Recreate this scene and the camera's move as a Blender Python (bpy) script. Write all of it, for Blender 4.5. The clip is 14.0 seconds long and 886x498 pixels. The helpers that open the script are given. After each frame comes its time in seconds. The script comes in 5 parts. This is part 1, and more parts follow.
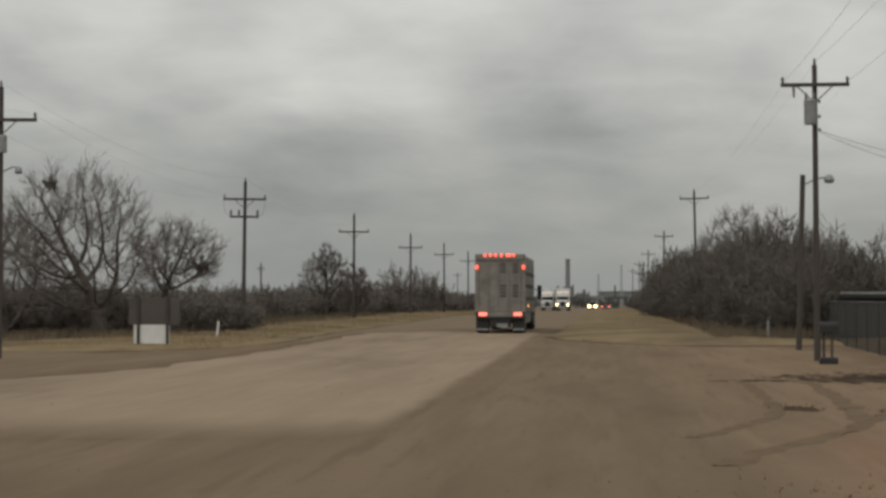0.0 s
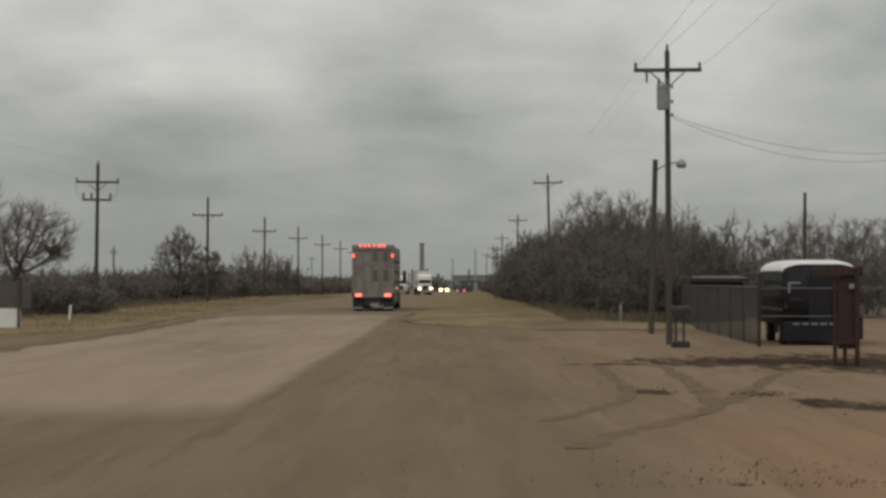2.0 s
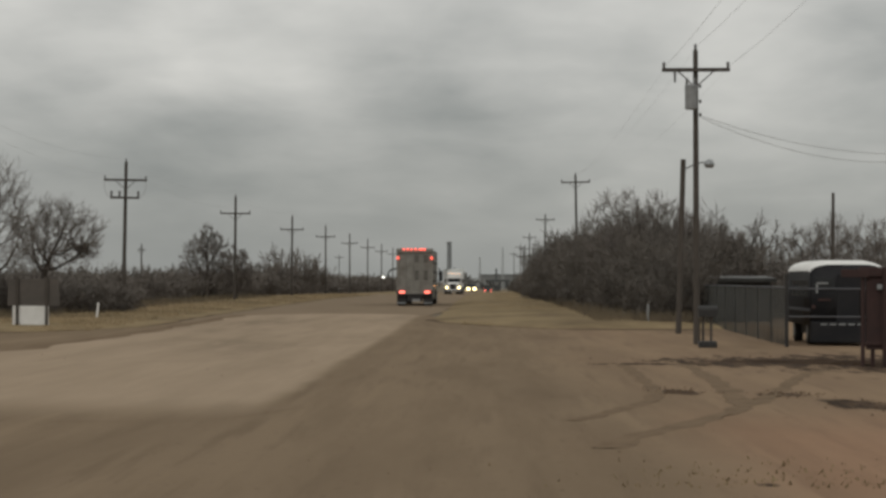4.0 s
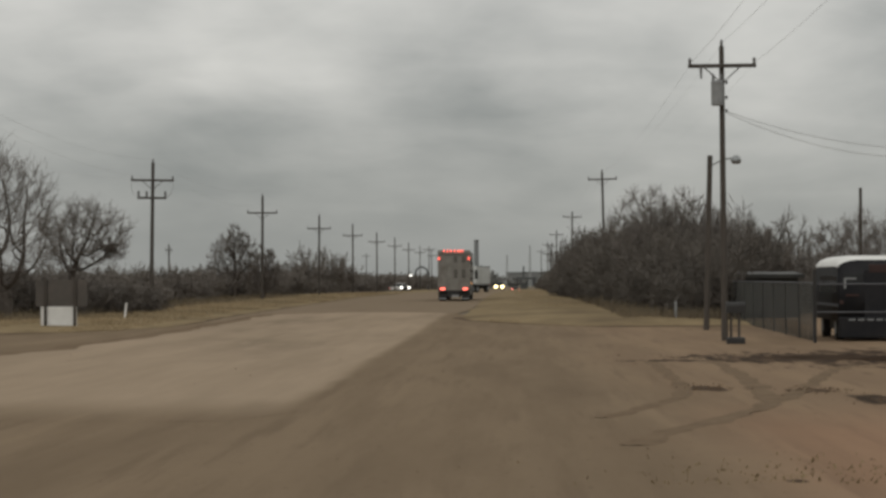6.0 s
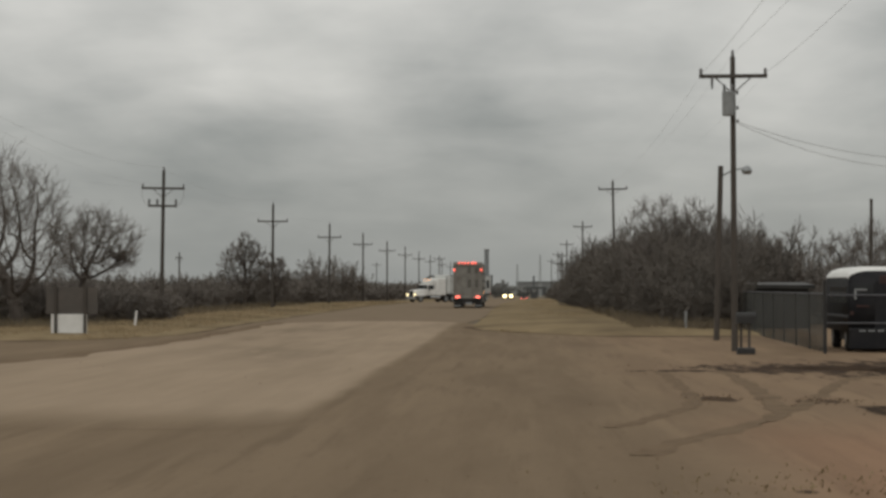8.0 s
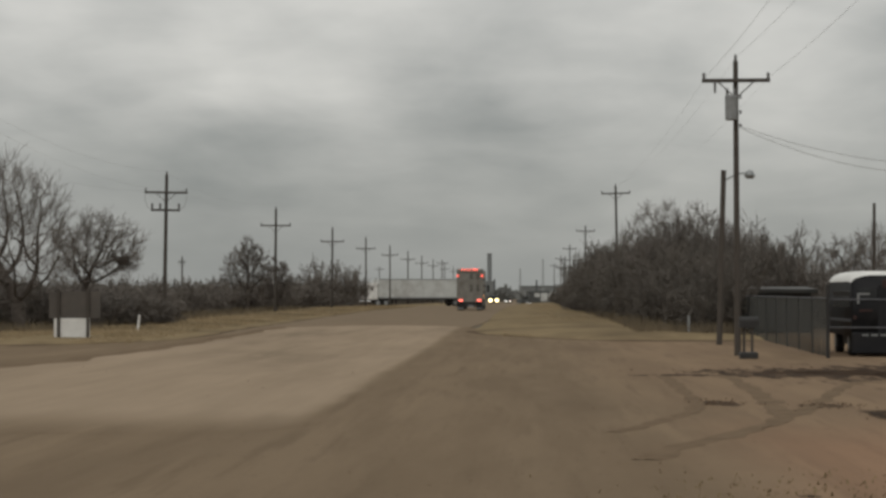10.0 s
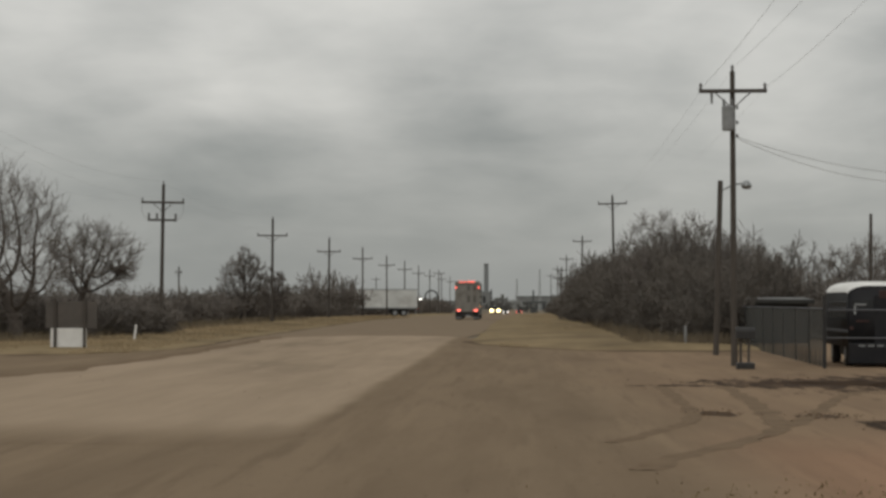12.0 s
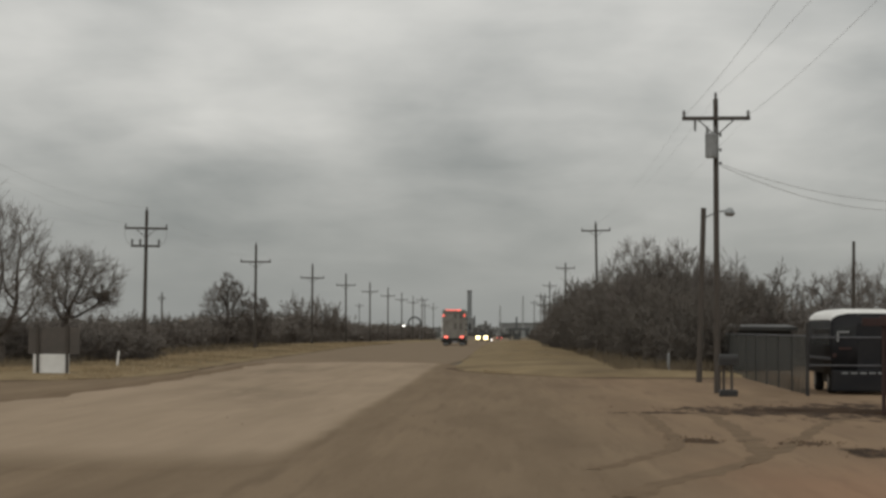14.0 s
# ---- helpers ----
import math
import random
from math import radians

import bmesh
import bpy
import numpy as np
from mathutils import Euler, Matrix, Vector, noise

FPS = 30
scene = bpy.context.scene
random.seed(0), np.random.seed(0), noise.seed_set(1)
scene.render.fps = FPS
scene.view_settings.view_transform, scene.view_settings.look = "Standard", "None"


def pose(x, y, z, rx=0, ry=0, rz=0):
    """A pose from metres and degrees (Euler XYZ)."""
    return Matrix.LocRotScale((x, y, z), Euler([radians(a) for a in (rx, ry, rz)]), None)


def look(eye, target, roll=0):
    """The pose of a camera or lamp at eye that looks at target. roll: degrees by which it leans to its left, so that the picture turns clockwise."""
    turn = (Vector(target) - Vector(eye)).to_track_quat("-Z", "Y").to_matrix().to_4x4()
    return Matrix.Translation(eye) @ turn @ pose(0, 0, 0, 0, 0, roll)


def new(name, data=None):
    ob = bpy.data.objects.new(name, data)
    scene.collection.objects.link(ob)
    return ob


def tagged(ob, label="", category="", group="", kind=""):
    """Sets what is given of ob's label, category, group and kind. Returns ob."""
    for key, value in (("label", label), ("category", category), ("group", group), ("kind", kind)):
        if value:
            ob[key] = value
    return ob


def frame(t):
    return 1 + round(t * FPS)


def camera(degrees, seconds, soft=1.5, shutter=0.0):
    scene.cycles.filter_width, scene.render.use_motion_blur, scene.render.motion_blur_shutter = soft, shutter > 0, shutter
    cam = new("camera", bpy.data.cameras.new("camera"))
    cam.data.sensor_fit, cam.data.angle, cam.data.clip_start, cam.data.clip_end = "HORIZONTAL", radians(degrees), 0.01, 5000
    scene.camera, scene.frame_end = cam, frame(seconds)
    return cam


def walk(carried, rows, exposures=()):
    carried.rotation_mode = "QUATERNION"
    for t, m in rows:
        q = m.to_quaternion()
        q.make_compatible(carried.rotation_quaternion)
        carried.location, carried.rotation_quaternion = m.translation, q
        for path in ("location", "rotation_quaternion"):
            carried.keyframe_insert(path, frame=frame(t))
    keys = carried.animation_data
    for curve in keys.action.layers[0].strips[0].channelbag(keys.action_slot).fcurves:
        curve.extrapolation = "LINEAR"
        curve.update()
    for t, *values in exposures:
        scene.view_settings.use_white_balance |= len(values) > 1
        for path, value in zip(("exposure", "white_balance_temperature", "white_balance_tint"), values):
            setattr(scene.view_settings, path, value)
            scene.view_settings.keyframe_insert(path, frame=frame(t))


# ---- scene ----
cam = camera(19.8, 14.0, soft=3.0)
EYE = (0.0, 0.0, 2.0)
CAMERA_TURNS = [
    (0, 91.088, 0.110, 3.640),
    (0.5, 91.122, -0.247, 3.675),
    (1, 90.936, -1.396, 2.893),
    (1.5, 90.873, -0.364, 0.468),
    (2, 90.717, 0.060, 0.350),
    (2.5, 90.482, 0.112, 0.260),
    (3, 90.611, -0.006, 0.484),
    (5.5, 90.720, 0.119, 1.455),
    (6, 90.651, 0.242, 1.581),
    (6.5, 90.499, 0.171, 1.578),
    (7, 90.519, -0.041, 1.713),
    (7.5, 90.714, 0.079, 1.776),
    (8, 90.859, -0.006, 1.810),
    (10.5, 90.995, -0.020, 1.877),
    (11, 91.057, 0.000, 1.833),
    (11.5, 91.076, -0.003, 1.875),
    (12, 91.185, -0.071, 1.800),
    (12.5, 91.412, -0.094, 1.540),
    (13, 91.402, -0.252, 1.671),
    (13.5, 91.532, -0.181, 1.504),
    (14, 91.786, -0.188, 1.421),
]
walk(cam, [(t, pose(*EYE, rx, ry, rz)) for t, rx, ry, rz in CAMERA_TURNS])

# ---- sky and light: a closed winter overcast ----
world = bpy.data.worlds.new("world")
scene.world = world
world.use_nodes = True
WN, WL = world.node_tree.nodes, world.node_tree.links
WN.clear()


def wnode(kind, **values):
    n = WN.new(kind)
    for k, v in values.items():
        n.inputs[k].default_value = v
    return n


def wmath(op, a, b=None):
    n = WN.new("ShaderNodeMath")
    n.operation = op
    for i, v in enumerate((a, b)):
        if v is None:
            continue
        if isinstance(v, (int, float)):
            n.inputs[i].default_value = v
        else:
            WL.new(v, n.inputs[i])
    return n.outputs[0]


def build_sky():
    co = WN.new("ShaderNodeTexCoord").outputs["Generated"]
    sep = WN.new("ShaderNodeSeparateXYZ")
    WL.new(co, sep.inputs[0])
    x, y, z = sep.outputs
    up = wmath("MAXIMUM", z, 0.0)
    # cloud deck seen in perspective: the ray meets a flat layer
    d = wmath("ADD", up, 0.2)
    comb = WN.new("ShaderNodeCombineXYZ")
    WL.new(wmath("DIVIDE", x, d), comb.inputs[0])
    WL.new(wmath("MULTIPLY", wmath("DIVIDE", y, d), 0.5), comb.inputs[1])
    big = wnode("ShaderNodeTexNoise", Scale=1.7, Detail=5.0, Roughness=0.45, Distortion=0.25)
    fine = wnode("ShaderNodeTexNoise", Scale=4.6, Detail=6.0, Roughness=0.5, Distortion=0.2)
    for n, s in ((big, (3.1, 1.7, 0.0)), (fine, (0.6, 4.2, 0.0))):
        m = WN.new("ShaderNodeMapping")
        m.inputs["Location"].default_value = s
        WL.new(comb.outputs[0], m.inputs[0])
        WL.new(m.outputs[0], n.inputs["Vector"])
    cover = wmath("ADD", wmath("MULTIPLY", big.outputs[0], 0.72), wmath("MULTIPLY", fine.outputs[0], 0.28))
    wisp = wnode("ShaderNodeTexNoise", Scale=1.0, Detail=7.0, Roughness=0.5, Distortion=0.3)
    m = WN.new("ShaderNodeMapping")
    m.inputs["Scale"].default_value = (3.6, 7.5, 1.0)
    m.inputs["Location"].default_value = (1.3, 2.2, 0.0)
    WL.new(comb.outputs[0], m.inputs[0])
    WL.new(m.outputs[0], wisp.inputs["Vector"])
    cover = wmath("ADD", cover, wmath("MULTIPLY", wmath("SUBTRACT", wisp.outputs[0], 0.5), 0.30))
    # banks of the deck: (towards x, height, width, depth, lighter or darker)
    for bx, bz, bw, bh, amount in ((-0.04, 0.058, 0.11, 0.026, -0.055), (-0.125, 0.100, 0.075, 0.035, 0.08), (0.018, 0.058, 0.034, 0.009, 0.07), (0.125, 0.100, 0.07, 0.04, 0.08), (-0.02, 0.108, 0.035, 0.014, -0.06), (0.12, 0.05, 0.07, 0.02, 0.05)):
        gx = wmath("POWER", wmath("DIVIDE", wmath("ABSOLUTE", wmath("SUBTRACT", x, bx)), bw), 2.0)
        gzz = wmath("POWER", wmath("DIVIDE", wmath("ABSOLUTE", wmath("SUBTRACT", z, bz)), bh), 2.0)
        bell = wmath("EXPONENT", wmath("MULTIPLY", wmath("ADD", gx, gzz), -1.0))
        cover = wmath("ADD", cover, wmath("MULTIPLY", bell, amount))
    ramp = WN.new("ShaderNodeValToRGB")
    WL.new(cover, ramp.inputs[0])
    e = ramp.color_ramp.elements
    e[0].position, e[0].color = 0.26, (0.20, 0.213, 0.21, 1)
    e[1].position, e[1].color = 0.74, (0.64, 0.63, 0.595, 1)
    # towards the horizon the deck closes to an even grey
    haze = WN.new("ShaderNodeMix")
    haze.data_type = "RGBA"
    fog = WN.new("ShaderNodeMapRange")
    fog.inputs["From Min"].default_value, fog.inputs["From Max"].default_value = 0.0, 0.075
    fog.inputs["To Min"].default_value, fog.inputs["To Max"].default_value = 0.9, 0.0
    WL.new(z, fog.inputs["Value"])
    WL.new(fog.outputs[0], haze.inputs["Factor"])
    WL.new(ramp.outputs[0], haze.inputs["A"])
    haze.inputs["B"].default_value = (0.262, 0.272, 0.262, 1)
    # an overcast sky is brighter overhead
    gain = WN.new("ShaderNodeMapRange")
    gain.inputs["From Min"].default_value, gain.inputs["From Max"].default_value = 0.1, 1.0
    gain.inputs["To Min"].default_value, gain.inputs["To Max"].default_value = 1.0, 2.2
    WL.new(z, gain.inputs["Value"])
    sky = WN.new("ShaderNodeTexSky")
    sky.sky_type, sky.sun_disc = "NISHITA", False
    sky.sun_elevation, sky.sun_rotation = radians(35), radians(200)
    clear = wnode("ShaderNodeBackground", Strength=0.004)
    WL.new(sky.outputs[0], clear.inputs["Color"])
    deck = WN.new("ShaderNodeBackground")
    WL.new(haze.outputs["Result"], deck.inputs["Color"])
    WL.new(gain.outputs[0], deck.inputs["Strength"])
    both = WN.new("ShaderNodeAddShader")
    WL.new(clear.outputs[0], both.inputs[0])
    WL.new(deck.outputs[0], both.inputs[1])
    out = WN.new("ShaderNodeOutputWorld")
    WL.new(both.outputs[0], out.inputs[0])


build_sky()
sun_data = bpy.data.lights.new("sun", "SUN")
sun_data.energy, sun_data.angle, sun_data.color = 0.5, radians(25), (1.0, 0.96, 0.9)
new("sun", sun_data).matrix_world = look((0, 0, 50), (Vector((0, 0, 50)) - Vector((-0.28, -0.77, 0.57))))


# ---- materials ----
def material(name, colour, second=None, scale=4.0, rough=0.85, metal=0.0, bump=0.0, bump_scale=40.0, stretch=(1, 1, 1), glow=None, glow_strength=0.0, per_object=0.0, third=None, third_scale=0.3, spec=0.3):
    """A surface of two colours in noise, a slow stain over it and a fine relief."""
    m = bpy.data.materials.new(name)
    m.use_nodes = True
    nt = m.node_tree
    bsdf = nt.nodes["Principled BSDF"]
    bsdf.inputs["Roughness"].default_value, bsdf.inputs["Metallic"].default_value = rough, metal
    bsdf.inputs["Specular IOR Level"].default_value = spec
    if glow:
        bsdf.inputs["Emission Color"].default_value, bsdf.inputs["Emission Strength"].default_value = (*glow, 1), glow_strength
    geo = nt.nodes.new("ShaderNodeNewGeometry") if stretch == "world" else nt.nodes.new("ShaderNodeTexCoord")
    co = geo.outputs["Position"] if stretch == "world" else geo.outputs["Object"]
    if stretch not in ("world", (1, 1, 1)):
        mp = nt.nodes.new("ShaderNodeMapping")
        mp.inputs["Scale"].default_value = stretch
        nt.links.new(co, mp.inputs[0])
        co = mp.outputs[0]
    last = None
    second = second or tuple(c * 0.7 for c in colour)

    def noise_node(s, detail=6.0):
        n = nt.nodes.new("ShaderNodeTexNoise")
        n.inputs["Scale"].default_value, n.inputs["Detail"].default_value, n.inputs["Roughness"].default_value = s, detail, 0.62
        nt.links.new(co, n.inputs["Vector"])
        return n.outputs[0]

    def mixed(fac, a, b, lo=0.35, hi=0.65):
        r = nt.nodes.new("ShaderNodeMapRange")
        r.inputs["From Min"].default_value, r.inputs["From Max"].default_value = lo, hi
        nt.links.new(fac, r.inputs["Value"])
        k = nt.nodes.new("ShaderNodeMix")
        k.data_type = "RGBA"
        nt.links.new(r.outputs[0], k.inputs["Factor"])
        for v, s in ((a, "A"), (b, "B")):
            if isinstance(v, tuple):
                k.inputs[s].default_value = (*v, 1)
            else:
                nt.links.new(v, k.inputs[s])
        return k.outputs["Result"]

    last = mixed(noise_node(scale), colour, second)
    if third:
        last = mixed(noise_node(third_scale, 4.0), last, third, 0.48, 0.68)
    if per_object:
        info = nt.nodes.new("ShaderNodeObjectInfo")
        hsv = nt.nodes.new("ShaderNodeHueSaturation")
        r = nt.nodes.new("ShaderNodeMapRange")
        r.inputs["To Min"].default_value, r.inputs["To Max"].default_value = 1 - per_object, 1 + per_object
        nt.links.new(info.outputs["Random"], r.inputs["Value"])
        nt.links.new(r.outputs[0], hsv.inputs["Value"])
        nt.links.new(last, hsv.inputs["Color"])
        last = hsv.outputs[0]
    nt.links.new(last, bsdf.inputs["Base Color"])
    if bump:
        b = nt.nodes.new("ShaderNodeBump")
        b.inputs["Strength"].default_value, b.inputs["Distance"].default_value = bump, 0.02
        nt.links.new(noise_node(bump_scale), b.inputs["Height"])
        nt.links.new(b.outputs[0], bsdf.inputs["Normal"])
    return m


ASPHALT = material("worn_asphalt", (0.178, 0.134, 0.092), (0.205, 0.156, 0.108), 0.4, 1.0, bump=0.3, bump_scale=14, stretch="world", spec=0.04)
SHOULDER = material("gravel_shoulder", (0.085, 0.058, 0.038), (0.125, 0.088, 0.057), 0.8, 1.0, bump=0.5, bump_scale=10, stretch="world", spec=0.04)
SEAM = material("dirty_seam", (0.135, 0.096, 0.062), (0.17, 0.123, 0.08), 0.8, 1.0, bump=0.5, bump_scale=10, stretch="world", spec=0.04)
MUD = material("damp_red_mud", (0.034, 0.022, 0.0145), (0.058, 0.038, 0.025), 1.2, 1.0, bump=0.8, bump_scale=5, stretch="world", spec=0.04)
DRYGRASS_SOIL = material("dry_turf", (0.255, 0.192, 0.112), (0.165, 0.124, 0.072), 0.5, 1.0, bump=0.6, bump_scale=8, stretch="world", third=(0.135, 0.10, 0.062), third_scale=0.13, spec=0.04)
STRAW = material("straw_grass", (0.37, 0.285, 0.172), (0.26, 0.196, 0.115), 0.4, 0.9, stretch="world", third=(0.17, 0.135, 0.08), third_scale=0.13)
RUT = material("damp_track", (0.130, 0.092, 0.060), (0.178, 0.127, 0.083), 1.5, 1.0, bump=0.6, bump_scale=8, stretch="world", spec=0.04)
WEED = material("dead_weeds", (0.15, 0.118, 0.078), (0.105, 0.086, 0.062), 0.5, 0.95, stretch="world", third=(0.19, 0.148, 0.09), third_scale=0.2)
CLOD = material("damp_clods", (0.07, 0.047, 0.031), (0.115, 0.078, 0.051), 1.5, 1.0, stretch="world", spec=0.04)
FIELD = material("winter_field", (0.10, 0.078, 0.052), (0.14, 0.11, 0.07), 0.05, 0.95, stretch="world")
TWIG = material("bare_twigs", (0.135, 0.118, 0.105), (0.18, 0.158, 0.14), 0.6, 0.9, stretch="world")
BRUSH = material("brush_twigs", (0.128, 0.112, 0.098), (0.165, 0.146, 0.128), 0.25, 0.92, stretch="world")
# brush twigs again, darkened for the shade within the dense eastern thicket
BRUSH_SHADED = material("shaded_thicket_twigs", (0.098, 0.086, 0.074), (0.132, 0.116, 0.10), 0.25, 0.92, stretch="world")
BARK = material("dark_bark", (0.07, 0.058, 0.05), (0.10, 0.085, 0.073), 6.0, 0.95, bump=0.6, bump_scale=18)
PALE_TWIG = material("pale_twigs", (0.19, 0.165, 0.145), (0.14, 0.12, 0.105), 0.5, 0.9, stretch="world")
POLE = material("creosote_pole", (0.055, 0.048, 0.041), (0.08, 0.068, 0.058), 5.0, 0.9, bump=0.4, bump_scale=30, stretch=(4, 4, 0.4), per_object=0.15)
ARM_WOOD = material("weathered_arm", (0.085, 0.075, 0.066), (0.06, 0.052, 0.045), 6.0, 0.9)
CERAMIC = material("grey_ceramic", (0.16, 0.155, 0.15), (0.10, 0.10, 0.10), 10, 0.35)
GALV = material("galvanised_steel", (0.30, 0.31, 0.31), (0.22, 0.23, 0.23), 6, 0.5, metal=0.6)
CAN = material("transformer_grey", (0.27, 0.28, 0.28), (0.20, 0.205, 0.205), 5, 0.55)
WIRE = material("line_wire", (0.38, 0.38, 0.38), (0.33, 0.33, 0.33), 5, 0.6)
WHITE = material("white_paint", (0.72, 0.71, 0.68), (0.60, 0.59, 0.56), 1.5, 0.5)
TRAILER_WHITE = material("trailer_panel", (0.56, 0.57, 0.55), (0.47, 0.48, 0.46), 0.7, 0.5, third=(0.40, 0.39, 0.37), third_scale=0.35)
ALU = material("dirty_aluminium", (0.25, 0.24, 0.215), (0.19, 0.18, 0.16), 1.3, 0.6, metal=0.15, bump=0.15, bump_scale=12, third=(0.145, 0.13, 0.112), third_scale=0.8)
# the shade inside the trailer's vents, put into a dark colour
VENT_SHADE = material("vent_shadow", (0.095, 0.087, 0.076), (0.07, 0.064, 0.056), 5, 0.8)
BLACK = material("black_steel", (0.022, 0.021, 0.021), (0.035, 0.033, 0.031), 3, 0.6)
RUBBER = material("tyre_rubber", (0.018, 0.018, 0.018), (0.03, 0.028, 0.026), 8, 0.85)
GLASS = material("dark_glass", (0.015, 0.016, 0.018), (0.022, 0.024, 0.026), 2, 0.08, spec=0.5)
CHROME = material("chrome", (0.55, 0.55, 0.55), (0.45, 0.45, 0.45), 4, 0.2, metal=1.0)
RED_LAMP = material("red_lamp", (0.45, 0.03, 0.02), (0.38, 0.02, 0.015), 20, 0.3, glow=(1.0, 0.13, 0.085), glow_strength=2.2)
TAIL_LAMP = material("tail_lamp", (0.45, 0.03, 0.02), (0.38, 0.02, 0.015), 20, 0.3, glow=(1.0, 0.17, 0.12), glow_strength=3.0)
AMBER_LAMP = material("amber_lamp", (0.5, 0.2, 0.04), (0.4, 0.15, 0.03), 20, 0.3, glow=(1.0, 0.42, 0.12), glow_strength=3.0)
HEAD_LAMP = material("head_lamp", (0.8, 0.78, 0.7), (0.7, 0.68, 0.6), 20, 0.2, glow=(1.0, 0.80, 0.38), glow_strength=5.0)
COOL_LAMP = material("cool_lamp", (0.8, 0.8, 0.8), (0.7, 0.7, 0.7), 20, 0.2, glow=(1.0, 0.97, 0.88), glow_strength=3.0)
BUS_BLACK = material("black_bus_paint", (0.014, 0.0145, 0.017), (0.024, 0.023, 0.024), 1.5, 0.6, spec=0.15)
BUS_TRIM = material("bus_rail", (0.10, 0.10, 0.11), (0.075, 0.075, 0.08), 3, 0.5)
GATE_RED = material("oxide_red_steel", (0.050, 0.026, 0.023), (0.035, 0.021, 0.019), 3, 0.75)
MESH_SCREEN = material("fence_screen", (0.058, 0.060, 0.055), (0.08, 0.08, 0.073), 0.8, 0.9)


def see_through(m, amount):
    """An open weave: part of the light passes straight through."""
    nt = m.node_tree
    out, bsdf = nt.nodes["Material Output"], nt.nodes["Principled BSDF"]
    clear, both = nt.nodes.new("ShaderNodeBsdfTransparent"), nt.nodes.new("ShaderNodeMixShader")
    both.inputs[0].default_value = amount
    nt.links.new(bsdf.outputs[0], both.inputs[1])
    nt.links.new(clear.outputs[0], both.inputs[2])
    nt.links.new(both.outputs[0], out.inputs["Surface"])


see_through(MESH_SCREEN, 0.5)
SHED_WALL = material("shed_wall", (0.027, 0.027, 0.025), (0.04, 0.038, 0.035), 1.0, 0.85)
SHED_ROOF = material("shed_roof", (0.07, 0.068, 0.066), (0.11, 0.108, 0.104), 1.0, 0.7)
BOARD = material("weathered_board", (0.085, 0.076, 0.068), (0.108, 0.094, 0.083), 1.4, 0.9)
FAR_WALL = material("far_wall", (0.20, 0.205, 0.20), (0.165, 0.17, 0.165), 0.2, 0.9)
FAR_DARK = material("far_dark", (0.075, 0.078, 0.078), (0.095, 0.097, 0.095), 0.2, 0.9)
# much paler than the near twigs: distance haze is put into the colour
HAZE_WOODS = material("far_woods", (0.27, 0.27, 0.255), (0.21, 0.21, 0.20), 0.1, 0.95, stretch="world")
# mast and chimney greys lightened, standing in for haze in the air
HAZE_MAST = material("haze_lattice", (0.33, 0.34, 0.335), (0.30, 0.31, 0.305), 1, 0.8)
MAST = material("hazy_mast", (0.21, 0.22, 0.22), (0.19, 0.20, 0.20), 1, 0.8)


